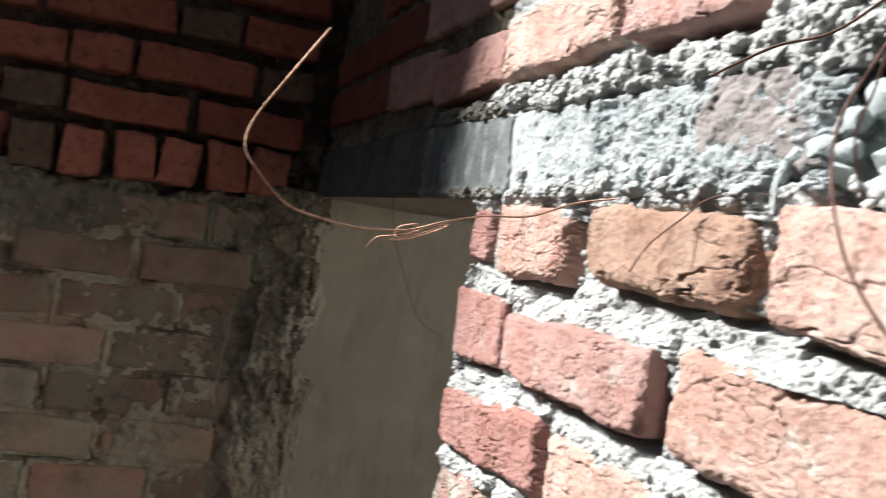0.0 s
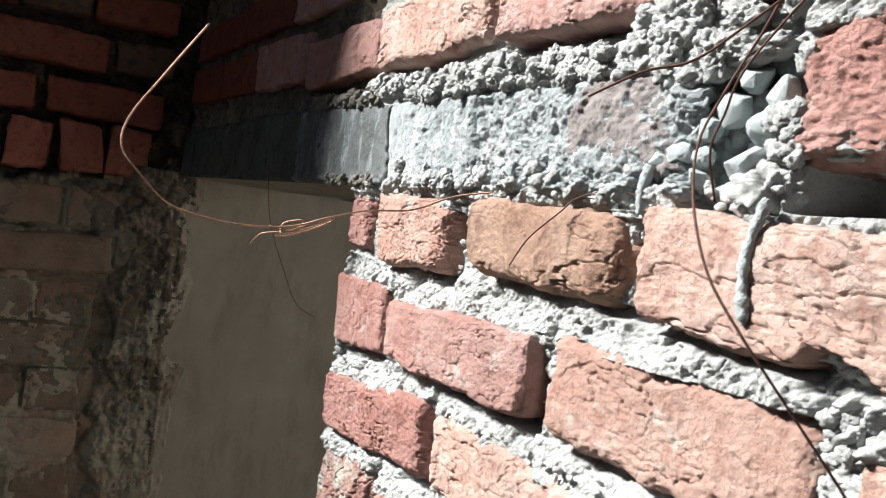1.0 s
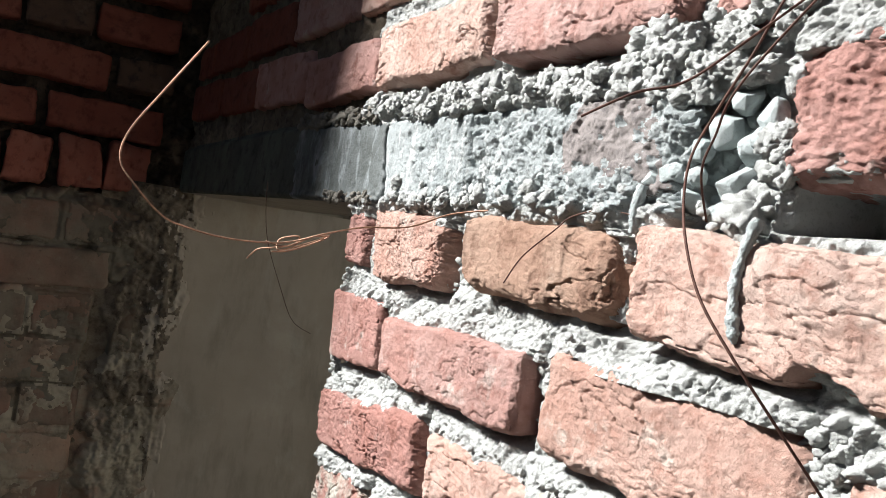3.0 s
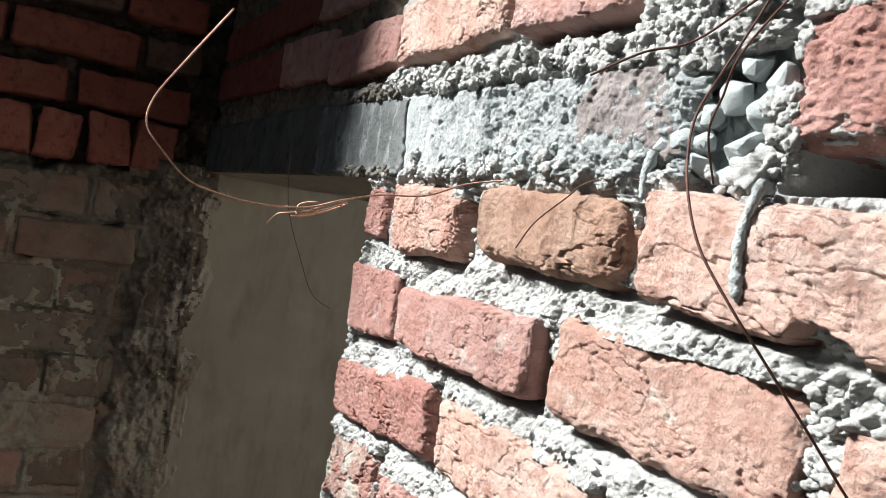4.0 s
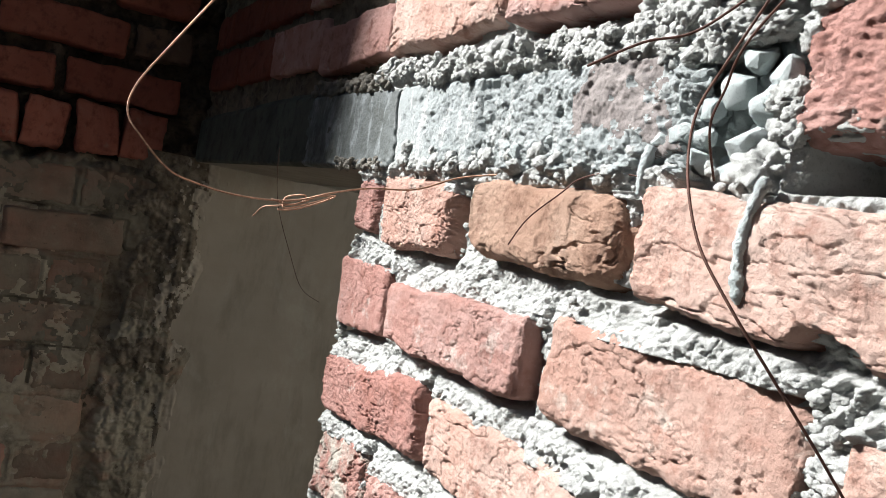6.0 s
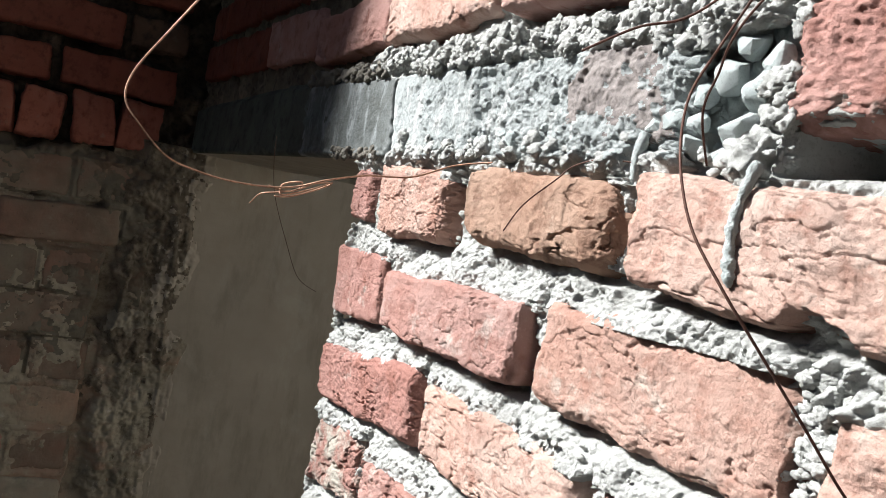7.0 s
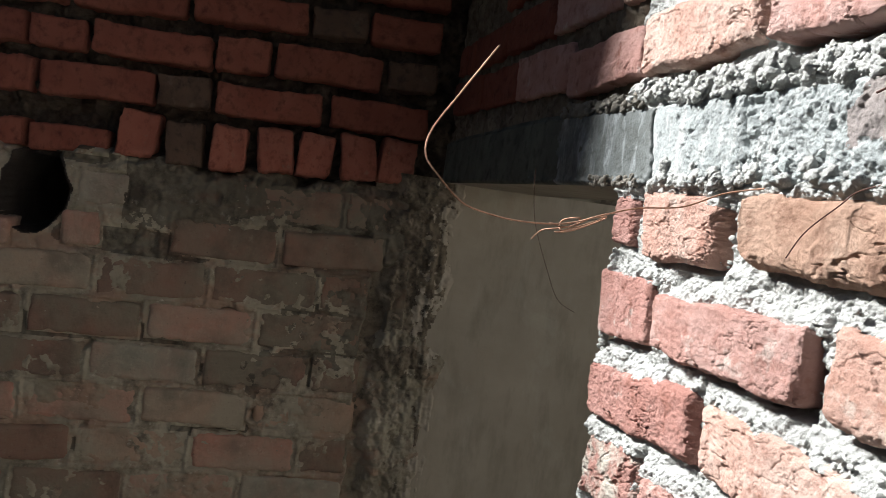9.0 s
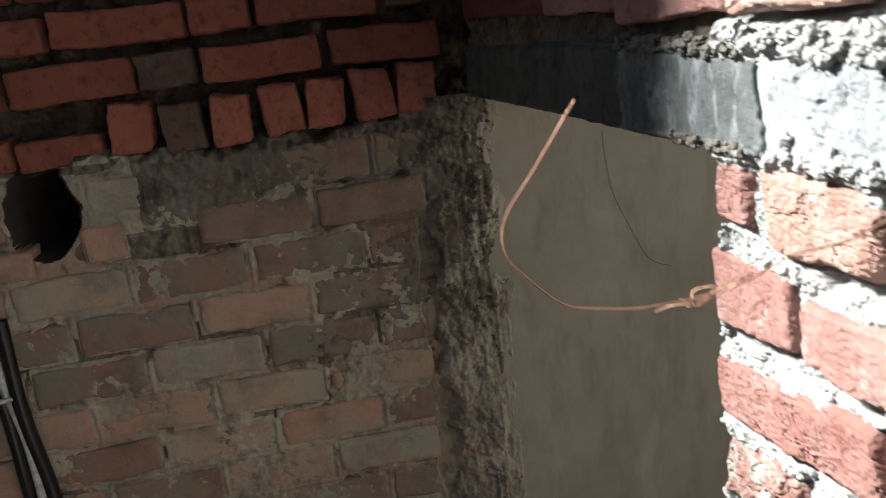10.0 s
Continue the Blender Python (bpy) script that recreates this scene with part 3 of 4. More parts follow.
def clods(spots, material, label, seed):
    """Crumbs and clods of sandy mortar: (y, z, metres off the wall's face, radius)."""
    rng = random.Random(seed)
    verts, faces, count = [], [], 0
    for k, (y, z, off, r) in enumerate(spots):
        ball, tris = BALLS[2 if r < 0.0032 else 3 if r < 0.0065 else 4]
        q = ball * 0.7 + k * 3.1
        shape = 1 + 0.75 * fbm(q, 1.5, 5, k) + 0.5 * (lumps(q, 3.2, k + 3) - 0.45) + 0.25 * (lumps(q, 7.0, k + 5) - 0.45) + 0.16 * (lumps(q, 13.0, k + 7) - 0.45)
        p = ball * np.array([rng.uniform(0.7, 0.9), rng.uniform(0.9, 1.4), rng.uniform(0.75, 1.05)]) * shape[:, None] * r
        verts.append(p + np.array([face_x(y) - off, y, z]))
        faces.append(tris + count)
        count += len(ball)
    me = mesh_of("mortar_crumbs", np.concatenate(verts), np.concatenate(faces), material)
    tagged(piece("mortar_crumbs", me, wall_east, label=label), kind="stuff")


def crumbs():
    rng = random.Random(11)
    spots, grit = [], []
    for quad, *_ in BRICKS:                             # along the top and the near end of each brick
        (y0, z0), (y1, _), (_, z1), (_, z2) = quad
        if z0 > 2.28 or y0 > 0.82:
            continue
        out = 0.010 * min(max((0.43 - y0) / 0.08, 0), 1) * (z0 < 2.06)
        for _ in range(int((min(y1, JAMB) - y0) * 80)):
            y = rng.uniform(y0, min(y1, JAMB - 0.004))
            spots.append((y, z2 + (z1 - z2) * (y - y0) / (y1 - y0) + rng.uniform(0.001, 0.013), rng.uniform(-0.011, -0.003) + out, rng.uniform(0.0010, 0.0032)))
        for _ in range(6):
            spots.append((y0 - rng.uniform(0.003, 0.011), rng.uniform(z0, z1), rng.uniform(-0.016, -0.008) + out, rng.uniform(0.0012, 0.004)))
    for _ in range(70):                                 # bits that squeezed out at the doorway's edge
        spots.append((JAMB - rng.uniform(0.003, 0.012), rng.choice((1.735, 1.825, 1.91, 2.002, 2.003, 1.912, 2.08)) + rng.gauss(0, 0.006), rng.uniform(-0.012, -0.004), rng.uniform(0.0014, 0.0045)))
    for _ in range(90):                                 # grey grit along the lintel's edges by the doorway
        y = rng.uniform(0.765, 0.90)
        grit.append((y, float(lintel_low(y)) + rng.uniform(0.0, 0.009), rng.uniform(0.0, 0.005), rng.uniform(0.0012, 0.0042)))
        y = rng.uniform(0.77, 1.02)
        grit.append((y, float(lintel_high(y)) + rng.uniform(-0.002, 0.014), rng.uniform(0.0, 0.006), rng.uniform(0.0016, 0.0062)))
    for _ in range(130):                                # clods over the lintel's lower edge
        y = rng.uniform(0.37, 0.72)
        spots.append((y, float(lintel_low(y)) + abs(rng.gauss(0.002, 0.009)), rng.uniform(-0.001, 0.006), rng.uniform(0.0016, 0.0062)))
    for _ in range(150):                                # on the lintel
        y = rng.uniform(0.36, 0.80)
        spots.append((y, float(lintel_high(y)) + rng.uniform(0.0, 0.022), rng.uniform(0.0, 0.009), rng.uniform(0.0022, 0.0075)))
    for _ in range(28):                                 # the heap above the stones
        spots.append((rng.uniform(0.300, 0.40), rng.uniform(2.158, 2.196), rng.uniform(0.0, 0.010), rng.uniform(0.005, 0.0105)))
    for _ in range(26):                                 # the column between the stones and the next brick
        spots.append((rng.gauss(0.284, 0.003), rng.uniform(2.082, 2.128), rng.uniform(-0.004, 0.006), rng.uniform(0.003, 0.0075)))
    for _ in range(16):
        spots.append((rng.gauss(0.282, 0.004), rng.uniform(2.150, 2.20), rng.uniform(-0.004, 0.006), rng.uniform(0.003, 0.0075)))
    for y, z, r in ((0.294, 2.088, 0.0125), (0.302, 2.083, 0.009), (0.372, 2.156, 0.0115), (0.352, 2.150, 0.010), (0.334, 2.158, 0.0115), (0.206, 2.080, 0.009), (0.190, 2.082, 0.012), (0.175, 2.080, 0.011)):
        spots.append((y, z, 0.002, r))
    for _ in range(150):                                # the nest between two bricks
        spots.append((rng.gauss(0.231, 0.008), rng.gauss(1.975, 0.020), rng.uniform(-0.004, 0.005), rng.uniform(0.0014, 0.0045)))
    spots = [v for v in spots if not (v[0] < 0.26 and 1.993 < v[1] < 2.01) and not (v[0] < 0.279 and 2.074 < v[1] < 2.104 and v[3] < 0.008)]
    clods(spots, M_MORTAR, "loose pale mortar crumbs", 12)
    clods(grit, M_GRIT, "grey-brown mortar grit", 13)


crumbs()

# ---- the lintel over the doorway ----
def lintel():
    """A cast concrete beam: smooth where the form held, honeycombed and broken towards its end in the wall."""
    ys = np.concatenate([np.arange(0.335, 0.86, 0.0012), np.arange(0.86, 1.762, 0.005)])
    up = np.linspace(0, 1, 84)
    profile = [(THICK, 0.0), (0.12, 0.0), (0.03, 0.0), (0.008, 0.0)] + [(0.0, t) for t in up] + [(0.02, 1.0), (THICK, 1.0)]
    P, flag = [], []
    for y in ys:
        lo, hi = lintel_low(y), float(lintel_high(y)) + 0.004
        for back, t in profile:
            P.append((back, y, lo + (hi - lo) * t))
            flag.append(1.0 if back == 0.0 else 0.0)
    P, flag = np.array(P), np.array(flag)
    y, z = P[:, 1], P[:, 2]
    t = (z - lintel_low(y)) / (lintel_high(y) - lintel_low(y))
    rough = np.clip((0.76 - y) / 0.10, 0.10, 1) * (0.42 + 0.25 * np.clip((0.60 - y) / 0.02, 0, 1))
    fray = fbm(P, 130, 4, 54) * 0.03
    patch = (y < 0.450 + fbm(P, 40, 5, 51) * 0.02 + fray * 0.4) & (z > 2.114 + fbm(P, 30, 5, 52) * 0.06 + fray) & (y > 0.366 + fbm(P, 30, 5, 53) * 0.07 + fray)
    broken = np.clip((0.66 - y) / 0.10, 0, 1) * np.clip(0.80 - t * 1.7 + fbm(P, 22, 3, 3) * 1.0, 0, 1) + np.clip((0.375 - y) / 0.03, 0, 1) * 0.6
    warp = P + 0.010 * np.stack([fbm(P, 70, 4, k) for k in (81, 82, 83)], 1)
    pits = np.clip((value(warp, 66, 12) - 0.58) * 5, 0, 1) * 0.0070 + np.clip((fbm(warp, 150, 3, 16) - 0.30) * 5, 0, 1) * 0.0020
    chipped = np.floor(fbm(warp, (60, 44, 70), 6, 18) * 7) / 7 * 0.0062
    relief = fbm(P, 14, 2, 2) * 0.003 + rough * (1 - 0.4 * patch) * (fbm(P, 420, 2, 5) * 0.0030 + fbm(P, 150, 4, 9) * 0.0040 + chipped - pits)
    shards = np.floor(fbm(warp, 52, 5, 15) * 5) / 5 * 0.016
    relief = relief + broken * (1 - 0.7 * patch) * (shards + (lumps(warp, 75, 19) - 0.4) * 0.006 + fbm(P, 150, 3, 20) * 0.008)
    rag = np.clip((0.13 - t) / 0.13, 0, 1) * (lumps(P, 90, 31) * 0.008 - 0.003)
    bend = fbm(P * (0, 0, 1), 40, 3, 27) * 0.012 + (z - 2.13) * 0.12
    seam = -0.009 * np.exp(-((y - 0.743 - bend) / 0.0022) ** 2) - 0.007 * np.exp(-((y - 0.577 - bend) / 0.003) ** 2)
    step = np.where(y < 0.455, 0.003, 0.0) + np.where(y > 1.14, -0.006, 0.0)
    front = 0.004 + relief + rag + seam + step
    round_off = -0.006 * (np.clip((0.06 - t) / 0.06, 0, 1) ** 2 + np.clip((t - 0.94) / 0.06, 0, 1) ** 2)
    x = face_x(y) + np.where(flag > 0, -(front + round_off), P[:, 0])
    v = np.stack([x, y, z + (1 - flag) * 0.0], 1)
    faces = grid_faces(len(ys), len(profile))[:, ::-1]
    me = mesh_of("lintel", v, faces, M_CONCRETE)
    me.materials.append(M_LINTEL_SHADE)
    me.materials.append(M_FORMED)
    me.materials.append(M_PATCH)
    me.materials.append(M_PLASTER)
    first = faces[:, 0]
    # far end takes a dark concrete: its weaker light put into colour
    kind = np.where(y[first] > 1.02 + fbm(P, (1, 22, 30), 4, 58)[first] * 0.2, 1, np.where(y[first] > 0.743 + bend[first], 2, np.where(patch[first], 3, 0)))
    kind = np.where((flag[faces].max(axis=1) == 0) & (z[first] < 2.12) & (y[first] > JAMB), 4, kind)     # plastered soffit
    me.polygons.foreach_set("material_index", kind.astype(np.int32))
    return tagged(new("lintel", me), "grey-blue cast concrete lintel, honeycombed at its broken end", "lintel", kind="structure")


beam = lintel()


def stone_mesh(r, seed):
    rng = random.Random(seed)
    bm = bmesh.new()
    for _ in range(22):
        v = Vector((rng.gauss(0, 1), rng.gauss(0, 1), rng.gauss(0, 1))).normalized()
        bm.verts.new((v.x * r * 0.8, v.y * r * rng.uniform(0.9, 1.25), v.z * r * rng.uniform(0.75, 1.0)))
    bmesh.ops.convex_hull(bm, input=bm.verts)
    bmesh.ops.delete(bm, geom=[v for v in bm.verts if not v.link_faces], context="VERTS")
    bmesh.ops.bevel(bm, geom=list(bm.edges), offset=r * 0.2, segments=3, affect="EDGES", profile=0.6, clamp_overlap=True)
    me = bpy.data.meshes.new("stone")
    bm.to_mesh(me)
    bm.free()
    for f in me.polygons:
        f.use_smooth = True
    me.materials.append(M_STONE)
    return me


STONES = [(0.327, 2.131, 0.0120), (0.303, 2.118, 0.0115), (0.310, 2.101, 0.0140), (0.315, 2.147, 0.0110), (0.296, 2.135, 0.0105), (0.294, 2.123, 0.0085),
          (0.345, 2.139, 0.009), (0.320, 2.087, 0.0100), (0.336, 2.120, 0.0090), (0.338, 2.105, 0.008), (0.338, 2.092, 0.009), (0.351, 2.108, 0.008), (0.352, 2.160, 0.008)]
PEBBLES = [(0.518, 2.101, 0.009), (0.497, 2.094, 0.006), (0.536, 2.104, 0.006), (0.481, 2.108, 0.005), (0.435, 2.107, 0.006), (0.420, 2.097, 0.007), (0.370, 2.103, 0.008), (0.357, 2.107, 0.008)]
rng = random.Random(21)
BEHIND = [(rng.uniform(0.288, 0.345), rng.uniform(2.082, 2.158), rng.uniform(0.007, 0.0105)) for _ in range(34)]
STONES = STONES + PEBBLES + BEHIND
for k, (y, z, r) in enumerate(STONES):
    ob = piece("stone", stone_mesh(r, k), beam, (face_x(y) + (0.019 if (y, z, r) in BEHIND else 0.003 if r > 0.0095 else -0.002), y, z))
    ob.rotation_euler = (k * 1.3, k * 0.7, k * 2.1)

# a dribble of grout that ran down over the bricks
run = tube([(0.293, 0.281, 2.082), (0.2905, 0.284, 2.068), (0.2905, 0.287, 2.054), (0.2905, 0.287, 2.040), (0.2905, 0.285, 2.030), (0.2910, 0.283, 2.021)],
           0.0027, 14, 0.16, lambda t: (0.70 + 0.30 * math.sin(t * 9.5 + 0.6) ** 2 + 0.25 * math.sin(t * 23) ** 2 + 0.25 * t * t) * min(1.0, 0.25 + (1 - t) * 9))
piece("grout_run", tubes(M_STONE, run), wall_east, label="dried grout run")
run = tube([(face_x(0.372) - 0.006, 0.372, 2.100), (face_x(0.374) - 0.008, 0.374, 2.088), (face_x(0.376) - 0.006, 0.376, 2.072)], 0.0035, 12, 0.12, lambda t: 1.2 - 0.5 * t)
piece("grout_run", tubes(M_STONE, run), wall_east)

# ---- the far wall ----
wall_north = new("wall_north", box_mesh("wall_north", (-3.4, FAR_Y + 0.30, 0), (2.2, FAR_Y + 0.40, TOP), M_SLURRY))
tagged(wall_north, "dim brick wall, clean above and smeared with cement below", "wall", kind="structure")
for lo, hi in (((-3.4, FAR_Y + 0.004, 0), (-0.85, FAR_Y + 0.30, TOP)), ((-0.85, FAR_Y + 0.004, 0), (0.26, FAR_Y + 0.30, 1.16)),
               ((-0.85, FAR_Y + 0.012, 2.64), (0.30, FAR_Y + 0.30, TOP)), ((0.29, FAR_Y + 0.03, 0), (2.2, FAR_Y + 0.30, TOP))):
    piece("wall_core", box_mesh("wall_core", lo, hi, M_SLURRY), wall_north)
FAR_ROWS = [
    (2.185, 2.243, [(-0.70, -0.620), (-0.611, -0.383), (-0.377, -0.270), (-0.258, -0.034), (-0.016, 0.200)]),
    (2.280, 2.336, [(-0.76, -0.645), (-0.637, -0.528), (-0.514, -0.276), (-0.268, -0.156), (-0.145, 0.086), (0.098, 0.208)]),
    (2.375, 2.430, [(-0.80, -0.575), (-0.56, -0.338), (-0.327, -0.086), (-0.078, 0.042), (0.052, 0.21)]),
    (2.470, 2.528, [(-0.70, -0.48), (-0.465, -0.245), (-0.23, -0.01), (0.005, 0.22)]),
    (2.565, 2.622, [(-0.60, -0.375), (-0.36, -0.14), (-0.125, 0.095), (0.11, 0.21)]),
]
HEADERS = [(-0.446, -0.366, 2.070, 2.171), (-0.348, -0.273, 2.064, 2.157), (-0.256, -0.181, 2.060, 2.158), (-0.160, -0.084, 2.069, 2.165), (-0.076, 0.001, 2.068, 2.166), (0.018, 0.097, 2.071, 2.170), (0.105, 0.184, 2.072, 2.171)]
SHELL_FAR = block_shell(5, 30, 13)
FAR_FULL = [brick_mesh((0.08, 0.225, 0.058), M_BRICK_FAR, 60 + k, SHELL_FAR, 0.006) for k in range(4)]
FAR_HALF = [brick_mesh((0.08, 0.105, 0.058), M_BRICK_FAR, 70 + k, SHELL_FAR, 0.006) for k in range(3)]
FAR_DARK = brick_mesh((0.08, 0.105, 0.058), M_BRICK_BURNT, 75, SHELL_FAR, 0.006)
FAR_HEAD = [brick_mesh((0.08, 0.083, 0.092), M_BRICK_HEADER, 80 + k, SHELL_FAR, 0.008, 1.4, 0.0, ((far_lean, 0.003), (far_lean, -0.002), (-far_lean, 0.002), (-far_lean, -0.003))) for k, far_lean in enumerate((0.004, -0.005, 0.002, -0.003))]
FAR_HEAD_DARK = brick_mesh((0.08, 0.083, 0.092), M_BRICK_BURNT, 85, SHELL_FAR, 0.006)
LOW_FULL = [brick_mesh((0.08, 0.222, 0.082), (M_BRICK_DIRTY, M_BRICK_DIRTY_RED, M_BRICK_STAIN_DIM, M_BRICK_OCHRE, M_BRICK_DIRTY_RED)[k], 90 + k, SHELL_FAR, 0.011, 0.7) for k in range(5)]
LOW_HALF = [brick_mesh((0.08, 0.105, 0.082), (M_BRICK_DIRTY, M_BRICK_STAIN_DIM, M_BRICK_DIRTY_RED)[k], 100 + k, SHELL_FAR, 0.011, 0.7) for k in range(3)]
LOW_DARK = [brick_mesh((0.08, 0.222, 0.082), M_BRICK_STAIN_DIM, 110 + k, SHELL_FAR, 0.011, 0.7) for k in range(2)]
far_rng = random.Random(5)
FAR_RECTS = []


def far_brick(me, x0, x1, z0, z1, length, height, proud=0.0):
    mid = (x0 + x1) / 2
    rise = 0.030 * mid
    ob = piece("brick", me, wall_north, (mid, FAR_Y - proud + 0.04, (z0 + z1) / 2 + rise), math.pi / 2, (1, (x1 - x0) / length, (z1 - z0) / height))
    ob.rotation_euler = (-0.030 + far_rng.uniform(-0.04, 0.04), 0, math.pi / 2)
    FAR_RECTS.append((x0, x1, z0 + rise, z1 + rise))
    return ob


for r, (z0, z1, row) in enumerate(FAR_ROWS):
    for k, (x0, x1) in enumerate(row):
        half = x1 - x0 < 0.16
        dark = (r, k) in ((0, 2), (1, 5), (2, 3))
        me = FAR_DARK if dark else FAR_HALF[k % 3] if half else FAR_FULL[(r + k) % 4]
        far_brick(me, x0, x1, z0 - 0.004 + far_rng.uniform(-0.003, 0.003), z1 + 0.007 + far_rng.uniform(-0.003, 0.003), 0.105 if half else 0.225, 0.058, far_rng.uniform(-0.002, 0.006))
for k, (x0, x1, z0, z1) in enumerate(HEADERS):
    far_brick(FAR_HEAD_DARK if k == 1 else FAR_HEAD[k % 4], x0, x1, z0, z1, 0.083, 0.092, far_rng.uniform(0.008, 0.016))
far_brick(FAR_HALF[0], -0.70, -0.626, 2.068, 2.125, 0.105, 0.058)
far_brick(FAR_FULL[1], -0.618, -0.462, 2.066, 2.122, 0.225, 0.058)
far_brick(LOW_HALF[0], -0.512, -0.408, 1.965, 2.036, 0.105, 0.082, 0.004)
far_brick(LOW_HALF[2], -0.534, -0.455, 1.876, 1.950, 0.105, 0.082, 0.003)
far_brick(LOW_HALF[1], -0.78, -0.665, 1.94, 2.03, 0.105, 0.082, 0.003)
far_brick(LOW_HALF[2], -0.74, -0.628, 1.865, 1.925, 0.105, 0.082, 0.008)
z = 1.962
row = 0
while z > 0.9:
    end = (0.150 if row < 2 else 0.112) + far_rng.uniform(-0.012, 0.008)
    x = end - (0.0 if row % 2 else 0.115)
    if row % 2 == 0:
        far_brick(LOW_HALF[1], x + 0.012, end, z, z + 0.08, 0.105, 0.082)
    while x > -1.05:
        near_gap = row < 2 and x - 0.222 < -0.40
        if not near_gap:
            # dark stained bricks in the upper rows also carry the weaker light there
            far_brick(LOW_DARK[row % 2] if (x > 0.05 and row < 5) or (row < 2 and x > -0.45) or (row < 3 and x > -0.05) else LOW_FULL[far_rng.randrange(5)], x - 0.222, x, z, z + 0.08, 0.222, 0.082, far_rng.uniform(-0.002, 0.004))
        x -= 0.234
    z -= 0.0915
    row += 1


def far_mortar():
    xs, zs = np.arange(-0.86, 0.305, 0.0025), np.arange(1.15, 2.66, 0.0025)
    X, Z = np.meshgrid(xs, zs, indexing="ij")
    p = np.stack([X.ravel(), np.zeros(X.size), Z.ravel()], 1)
    x, z = p[:, 0], p[:, 2]
    clean = np.clip((z - 2.052 + fbm(p, 18, 3, 14) * 0.03) / 0.02, 0, 1)
    big = lumps(p, 60, 3)
    low = -0.0015 + fbm(p, 9, 4, 4) * 0.009 + fbm(p, 60, 4, 6) * 0.005 + big * 0.002
    joint = np.zeros(len(p))
    for x0, x1, z0, z1 in FAR_RECTS:
        joint = np.maximum(joint, ((x > x0 - 0.002) & (x < x1 + 0.002) & (z > z0 - 0.002) & (z < z1 + 0.002)).astype(float))
    raked = np.clip(value(p, (6, 1, 16), 47) * 3 - 0.5, 0, 1)
    low = np.where(joint > 0, low - 0.0012, low + 0.0015 + big * 0.002 - raked * (0.012 + fbm(p, 45, 3, 48) * 0.014))
    high = -0.050 + fbm(p, 28, 4, 9) * 0.036 + big * 0.010 - 0.012 * (z < 2.17 + 0.03 * x)
    shelf = np.clip(1 - np.abs(z - 2.050 + fbm(p, 20, 2, 15) * 0.02) / 0.016, 0, 1)
    depth = low * (1 - clean) + high * clean + shelf * (big * 0.016 - 0.003)
    hole = np.hypot((x + 0.590) / 0.074, (z - 1.958) / 0.098) + fbm(p, 11, 3, 12) * 0.4
    depth = depth - 0.28 * np.clip((1.0 - hole) / 0.06, 0, 1)
    depth = np.where((x > 0.20) & (z < 2.09), -0.022, depth)
    groove = np.clip((1 - np.abs(x - 0.138 - fbm(p, 14, 3, 95) * 0.02) / 0.028) * 3, 0, 1) * np.clip((1.90 - z) / 0.02, 0, 1)
    depth = depth - groove * (0.030 + fbm(p, 30, 3, 96) * 0.012)
    torn = p + 0.012 * np.stack([fbm(p, 40, 3, k) for k in (97, 98, 99)], 1)
    nail = np.clip(cells(torn, 11, 77) * 6 - 0.35, 0, 1)
    depth = depth - (1 - nail) * 0.022 * (1 - clean)
    v = np.stack([x, FAR_Y - depth, z], 1)
    faces = grid_faces(len(xs), len(zs))
    me = mesh_of("mortar", v, faces, M_SLURRY)
    me.materials.append(M_JOINT_SHADE)
    me.materials.append(M_SLURRY_GRIME_DIM)
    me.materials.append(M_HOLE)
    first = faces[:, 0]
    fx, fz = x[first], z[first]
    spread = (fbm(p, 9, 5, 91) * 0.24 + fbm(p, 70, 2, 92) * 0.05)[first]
    # grime by the strip and in raked joints; higher up, weaker light as colour
    grime_shade = ((fx + spread > -0.05) & (fz + spread > 1.62)) | (raked[first] * (joint[first] == 0) > 0.5) | ((fbm(p, 8, 5, 93)[first] + fbm(p, 80, 3, 94)[first] * 0.3 + (fz - 1.92) * 2.2 > 0.05) & (fx > -0.42))
    # upper joints blackened: the shade of deep gaps put into colour
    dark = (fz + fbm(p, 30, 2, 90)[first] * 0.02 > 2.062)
    kind = np.where(dark, 1, np.where(grime_shade, 2, 0))
    # hole and rim coloured black: the deep cavity's shade put into colour
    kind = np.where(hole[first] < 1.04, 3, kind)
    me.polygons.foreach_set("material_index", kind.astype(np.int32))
    tagged(piece("mortar", me, wall_north, label="dirty brown cement slurry"), kind="stuff")


far_mortar()


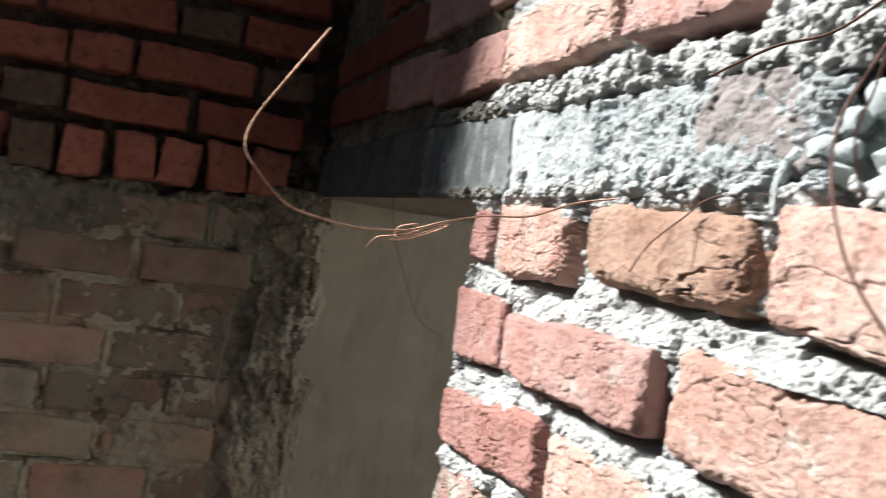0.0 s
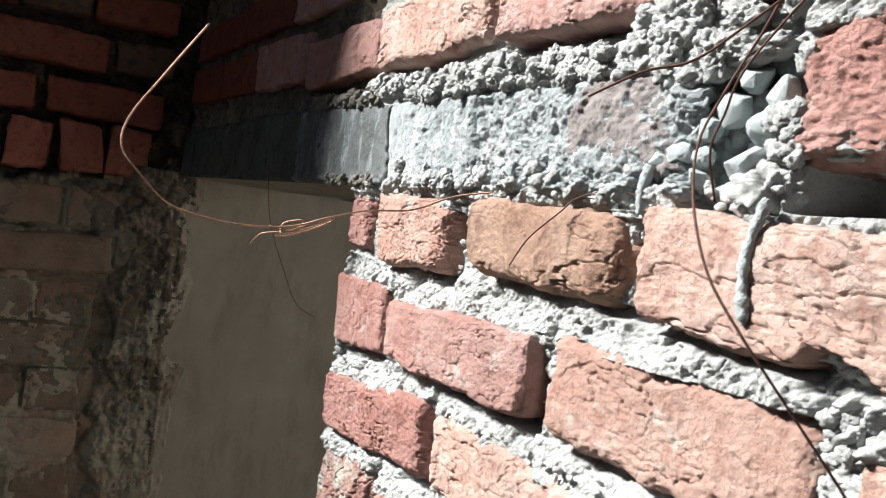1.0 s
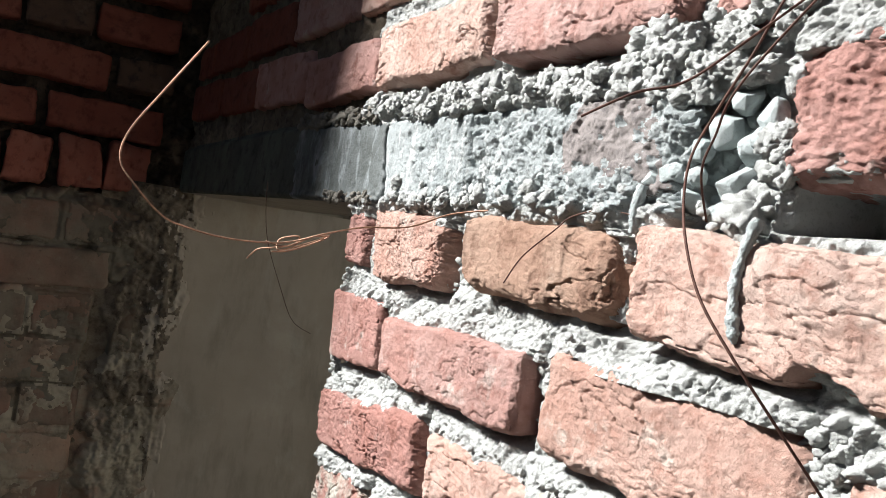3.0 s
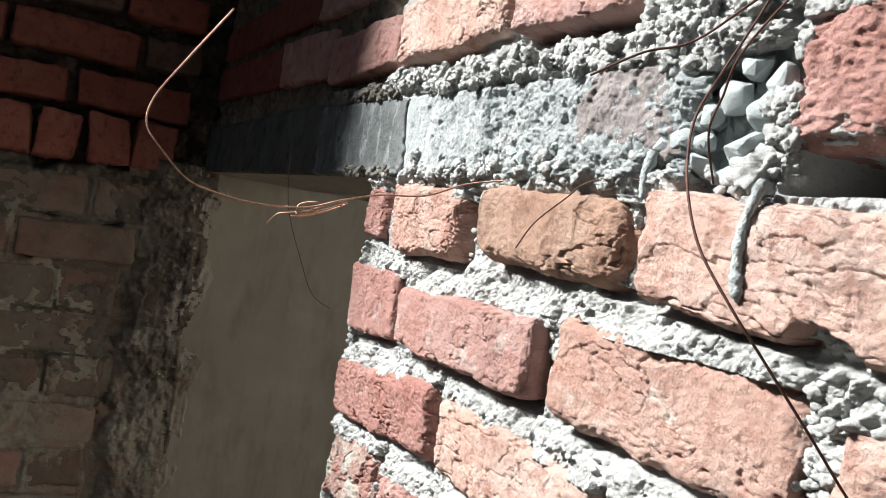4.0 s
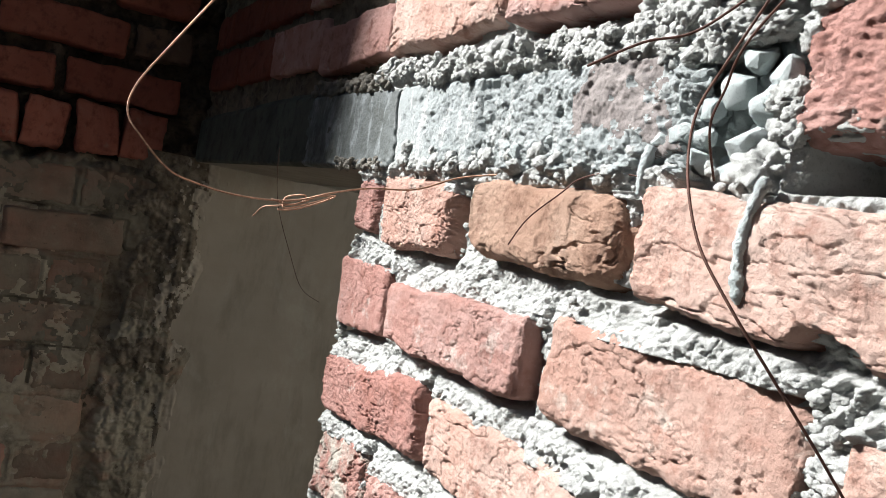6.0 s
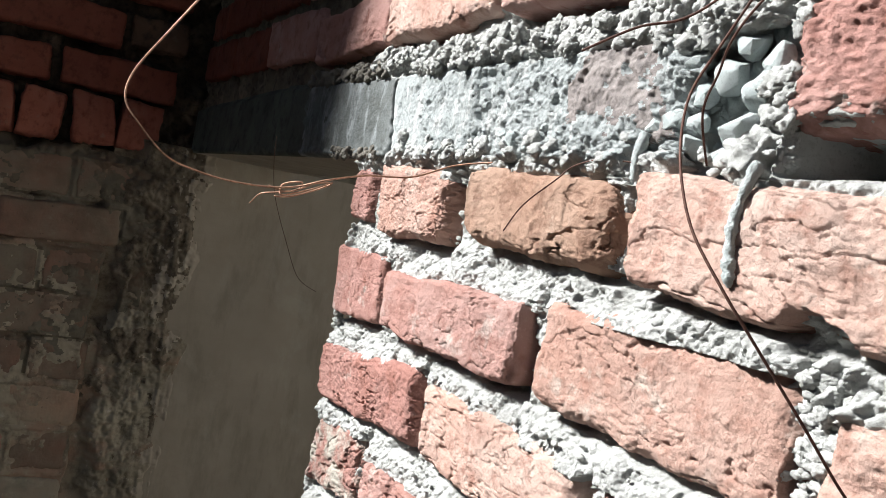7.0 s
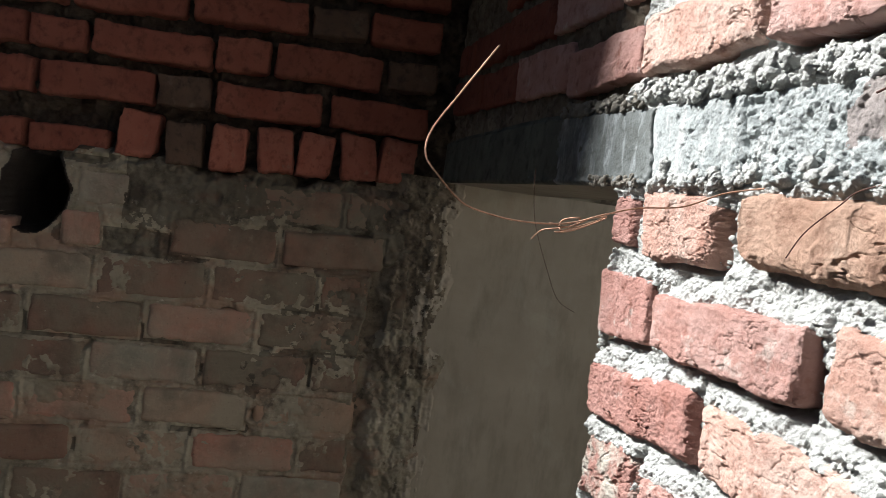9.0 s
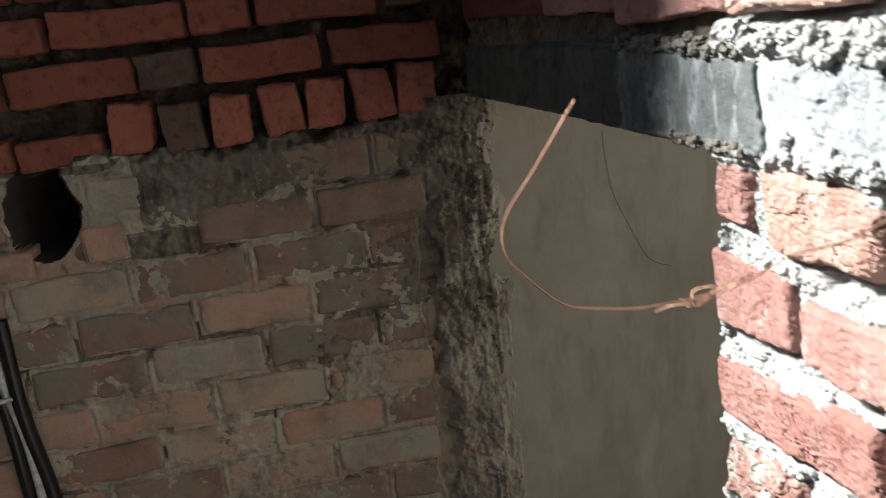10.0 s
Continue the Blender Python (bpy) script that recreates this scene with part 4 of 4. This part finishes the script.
def corner_render():
    """The rough strip of render between the brickwork and the smooth reveal."""
    xs, zs = np.arange(0.105, 0.335, 0.0022), np.arange(0.9, 2.105, 0.0022)
    X, Z = np.meshgrid(xs, zs, indexing="ij")
    p = np.stack([X.ravel(), np.zeros(X.size), Z.ravel()], 1)
    x, z = p[:, 0], p[:, 2]
    left = np.clip((x - 0.150 - fbm(p, 14, 4, 1) * 0.06) / 0.030, 0, 1)
    right = np.clip((0.325 + fbm(p, 12, 4, 2) * 0.05 - x) / 0.12, 0, 1)
    body = np.clip(left * right, 0, 1)
    rough = lumps(p, 60, 5) * 0.007 + fbm(p, (24, 1, 16), 4, 6) * 0.022 + lumps(p, 130, 9) * 0.004 + fbm(p, 110, 2, 8) * 0.004
    drip = np.clip(value(p, (120, 1, 13), 14), 0, 1) * 0.010 * np.clip((x - 0.20) / 0.05, 0, 1)
    depth = -0.016 + body ** 0.7 * (0.020 + rough + drip)
    v = np.stack([x, FAR_Y - depth, z], 1)
    faces = grid_faces(len(xs), len(zs))
    me = mesh_of("render_strip", v, faces, M_RENDER)
    me.materials.append(M_PLASTER)
    first = faces[:, 0]
    me.materials.append(M_SLURRY)
    plain = x[first] + (fbm(p, (26, 1, 14), 5, 33) * 0.11 + fbm(p, 120, 2, 34) * 0.05)[first] > 0.268
    # lower part takes the paler slurry: stronger light from below put into colour
    low_lit = (fbm(p, 30, 4, 35) * 0.8)[first] + (1.70 - z[first]) * 2.2 > 0
    me.polygons.foreach_set("material_index", np.where(plain, 1, np.where(low_lit, 2, 0)).astype(np.int32))
    ob = piece("render_strip", me, wall_north, label="rough crumbling cement render")
    return tagged(ob, kind="stuff")


corner_render()


def reveal():
    xs, zs = np.linspace(0.24, 1.7, 60), np.linspace(0, 2.098, 80)
    X, Z = np.meshgrid(xs, zs, indexing="ij")
    p = np.stack([X.ravel(), np.zeros(X.size), Z.ravel()], 1)
    v = np.stack([p[:, 0], FAR_Y + 0.004 - fbm(p, 5, 3, 3) * 0.004, p[:, 2]], 1)
    return tagged(new("wall_plaster", mesh_of("wall_plaster", v, grid_faces(len(xs), len(zs)), M_PLASTER)), "smooth grey-brown plastered reveal of the doorway", "wall", kind="structure")


reveal()

# ---- loose wires ----
LOOP = [(0.079, 0.587, 2.166), (0.056, 0.6, 2.127), (0.039, 0.615, 2.096), (0.036, 0.61, 2.075), (0.047, 0.60, 2.059), (0.067, 0.595, 2.041), (0.087, 0.595, 2.035), (0.112, 0.592, 2.032), (0.141, 0.59, 2.033),
        (0.160, 0.585, 2.037), (0.180, 0.575, 2.046), (0.21, 0.58, 2.055), (0.245, 0.575, 2.061), (0.275, 0.565, 2.076), (0.300, 0.536, 2.084)]
knot_a = [(0.141, 0.592, 2.034), (0.152, 0.587, 2.032), (0.164, 0.592, 2.036), (0.163, 0.586, 2.041), (0.152, 0.594, 2.037), (0.150, 0.588, 2.029), (0.163, 0.590, 2.033), (0.176, 0.588, 2.039), (0.188, 0.590, 2.045)]
knot_b = [(0.135, 0.615, 2.019), (0.138, 0.60, 2.027), (0.147, 0.592, 2.030), (0.160, 0.588, 2.034), (0.174, 0.588, 2.042), (0.186, 0.586, 2.044), (0.176, 0.592, 2.037), (0.158, 0.592, 2.029), (0.147, 0.594, 2.027)]
wire = new("tie_wire", None)
wire.location = LOOP[-1]
for name, line, r in (("loop", LOOP, 0.0007), ("twist", knot_a, 0.0006), ("twist", knot_b, 0.0006)):
    piece(name, tubes(M_WIRE, tube([Vector(v) - Vector(LOOP[-1]) for v in line], r)), wire)
tagged(wire, "thin copper-brown tie wire, looped and twisted, sticking out of the wall", "wire")


def wall_wire(points, radius, label):
    """A wire along the sunlit wall: (y, z, metres off its face)."""
    ob = new("rusty_wire", tubes(M_RUST, tube([(face_x(y) - off, y, z) for y, z, off in points], radius)))
    return tagged(ob, label, "wire", "rusty wires on the wall")


wall_wire([(0.235, 2.240, 0.01), (0.250, 2.185, 0.045), (0.262, 2.148, 0.055), (0.271, 2.122, 0.062), (0.268, 2.100, 0.075), (0.2625, 2.080, 0.081), (0.251, 2.060, 0.087), (0.240, 2.040, 0.087), (0.226, 2.020, 0.081), (0.216, 2.0, 0.068), (0.205, 1.975, 0.050), (0.196, 1.950, 0.030), (0.19, 1.93, 0.004)],
          0.00062, "long dark rusty wire hanging loosely in front of the bricks")
wall_wire([(0.245, 2.21, 0.01), (0.268, 2.141, 0.05), (0.286, 2.116, 0.045), (0.296, 2.1, 0.04), (0.308, 2.079, 0.02)], 0.0006, "short dark rusty wire hanging over the broken stones")
wall_wire([(0.307, 2.114, 0.106), (0.292, 2.127, 0.09), (0.278, 2.134, 0.075), (0.26, 2.154, 0.06), (0.235, 2.21, 0.01)], 0.0006, "dark rusty wire end pointing out from the wall")
wall_wire([(0.450, 2.031, 0.040), (0.448, 2.050, 0.030), (0.440, 2.070, 0.014), (0.432, 2.080, 0.008), (0.405, 2.085, 0.006), (0.380, 2.083, 0.0)], 0.0005, "thin rusty wire over the tan brick")
thin = new("thin_wire", tubes(M_RUST, tube([(0.224, 0.94, 2.10), (0.226, 0.94, 2.072), (0.240, 0.96, 2.03), (0.272, 0.99, 1.976), (0.300, 1.01, 1.934), (0.330, 1.02, 1.918)], 0.0004)))
tagged(thin, "hair-thin dark wire hanging in the doorway", "wire")

# ---- twisted cable beside the far wall ----
cable = new("power_cable", None)
tagged(cable, "twisted black and white electric cable hanging along the wall", "cable")
cable.location = (-0.70, FAR_Y - 0.03, 0.9)
for k, (mat, r) in enumerate(((M_CABLE_BLACK, 0.0125), (M_CABLE_WHITE, 0.009), (M_CABLE_BLACK, 0.0135))):
    line = []
    for s in range(60):
        t = s / 59
        side = (-0.019, 0.0, 0.020)[k] + 0.004 * math.sin(t * 11 + k)
        line.append((0.02 - 0.045 * t + side, 0.004 * math.sin(t * 17 + 2 * k), 0.88 * t))
    piece("strand", tubes(mat, tube(line, r, 10, 0.05)), cable)
piece("tie", tubes(M_CABLE_WHITE, tube([(-0.045 + 0.06 * math.cos(w / 8 * math.pi) * 0.5 + 0.014, -0.016 * math.sin(w / 8 * math.pi), 0.725) for w in range(9)], 0.005, 8)), cable)
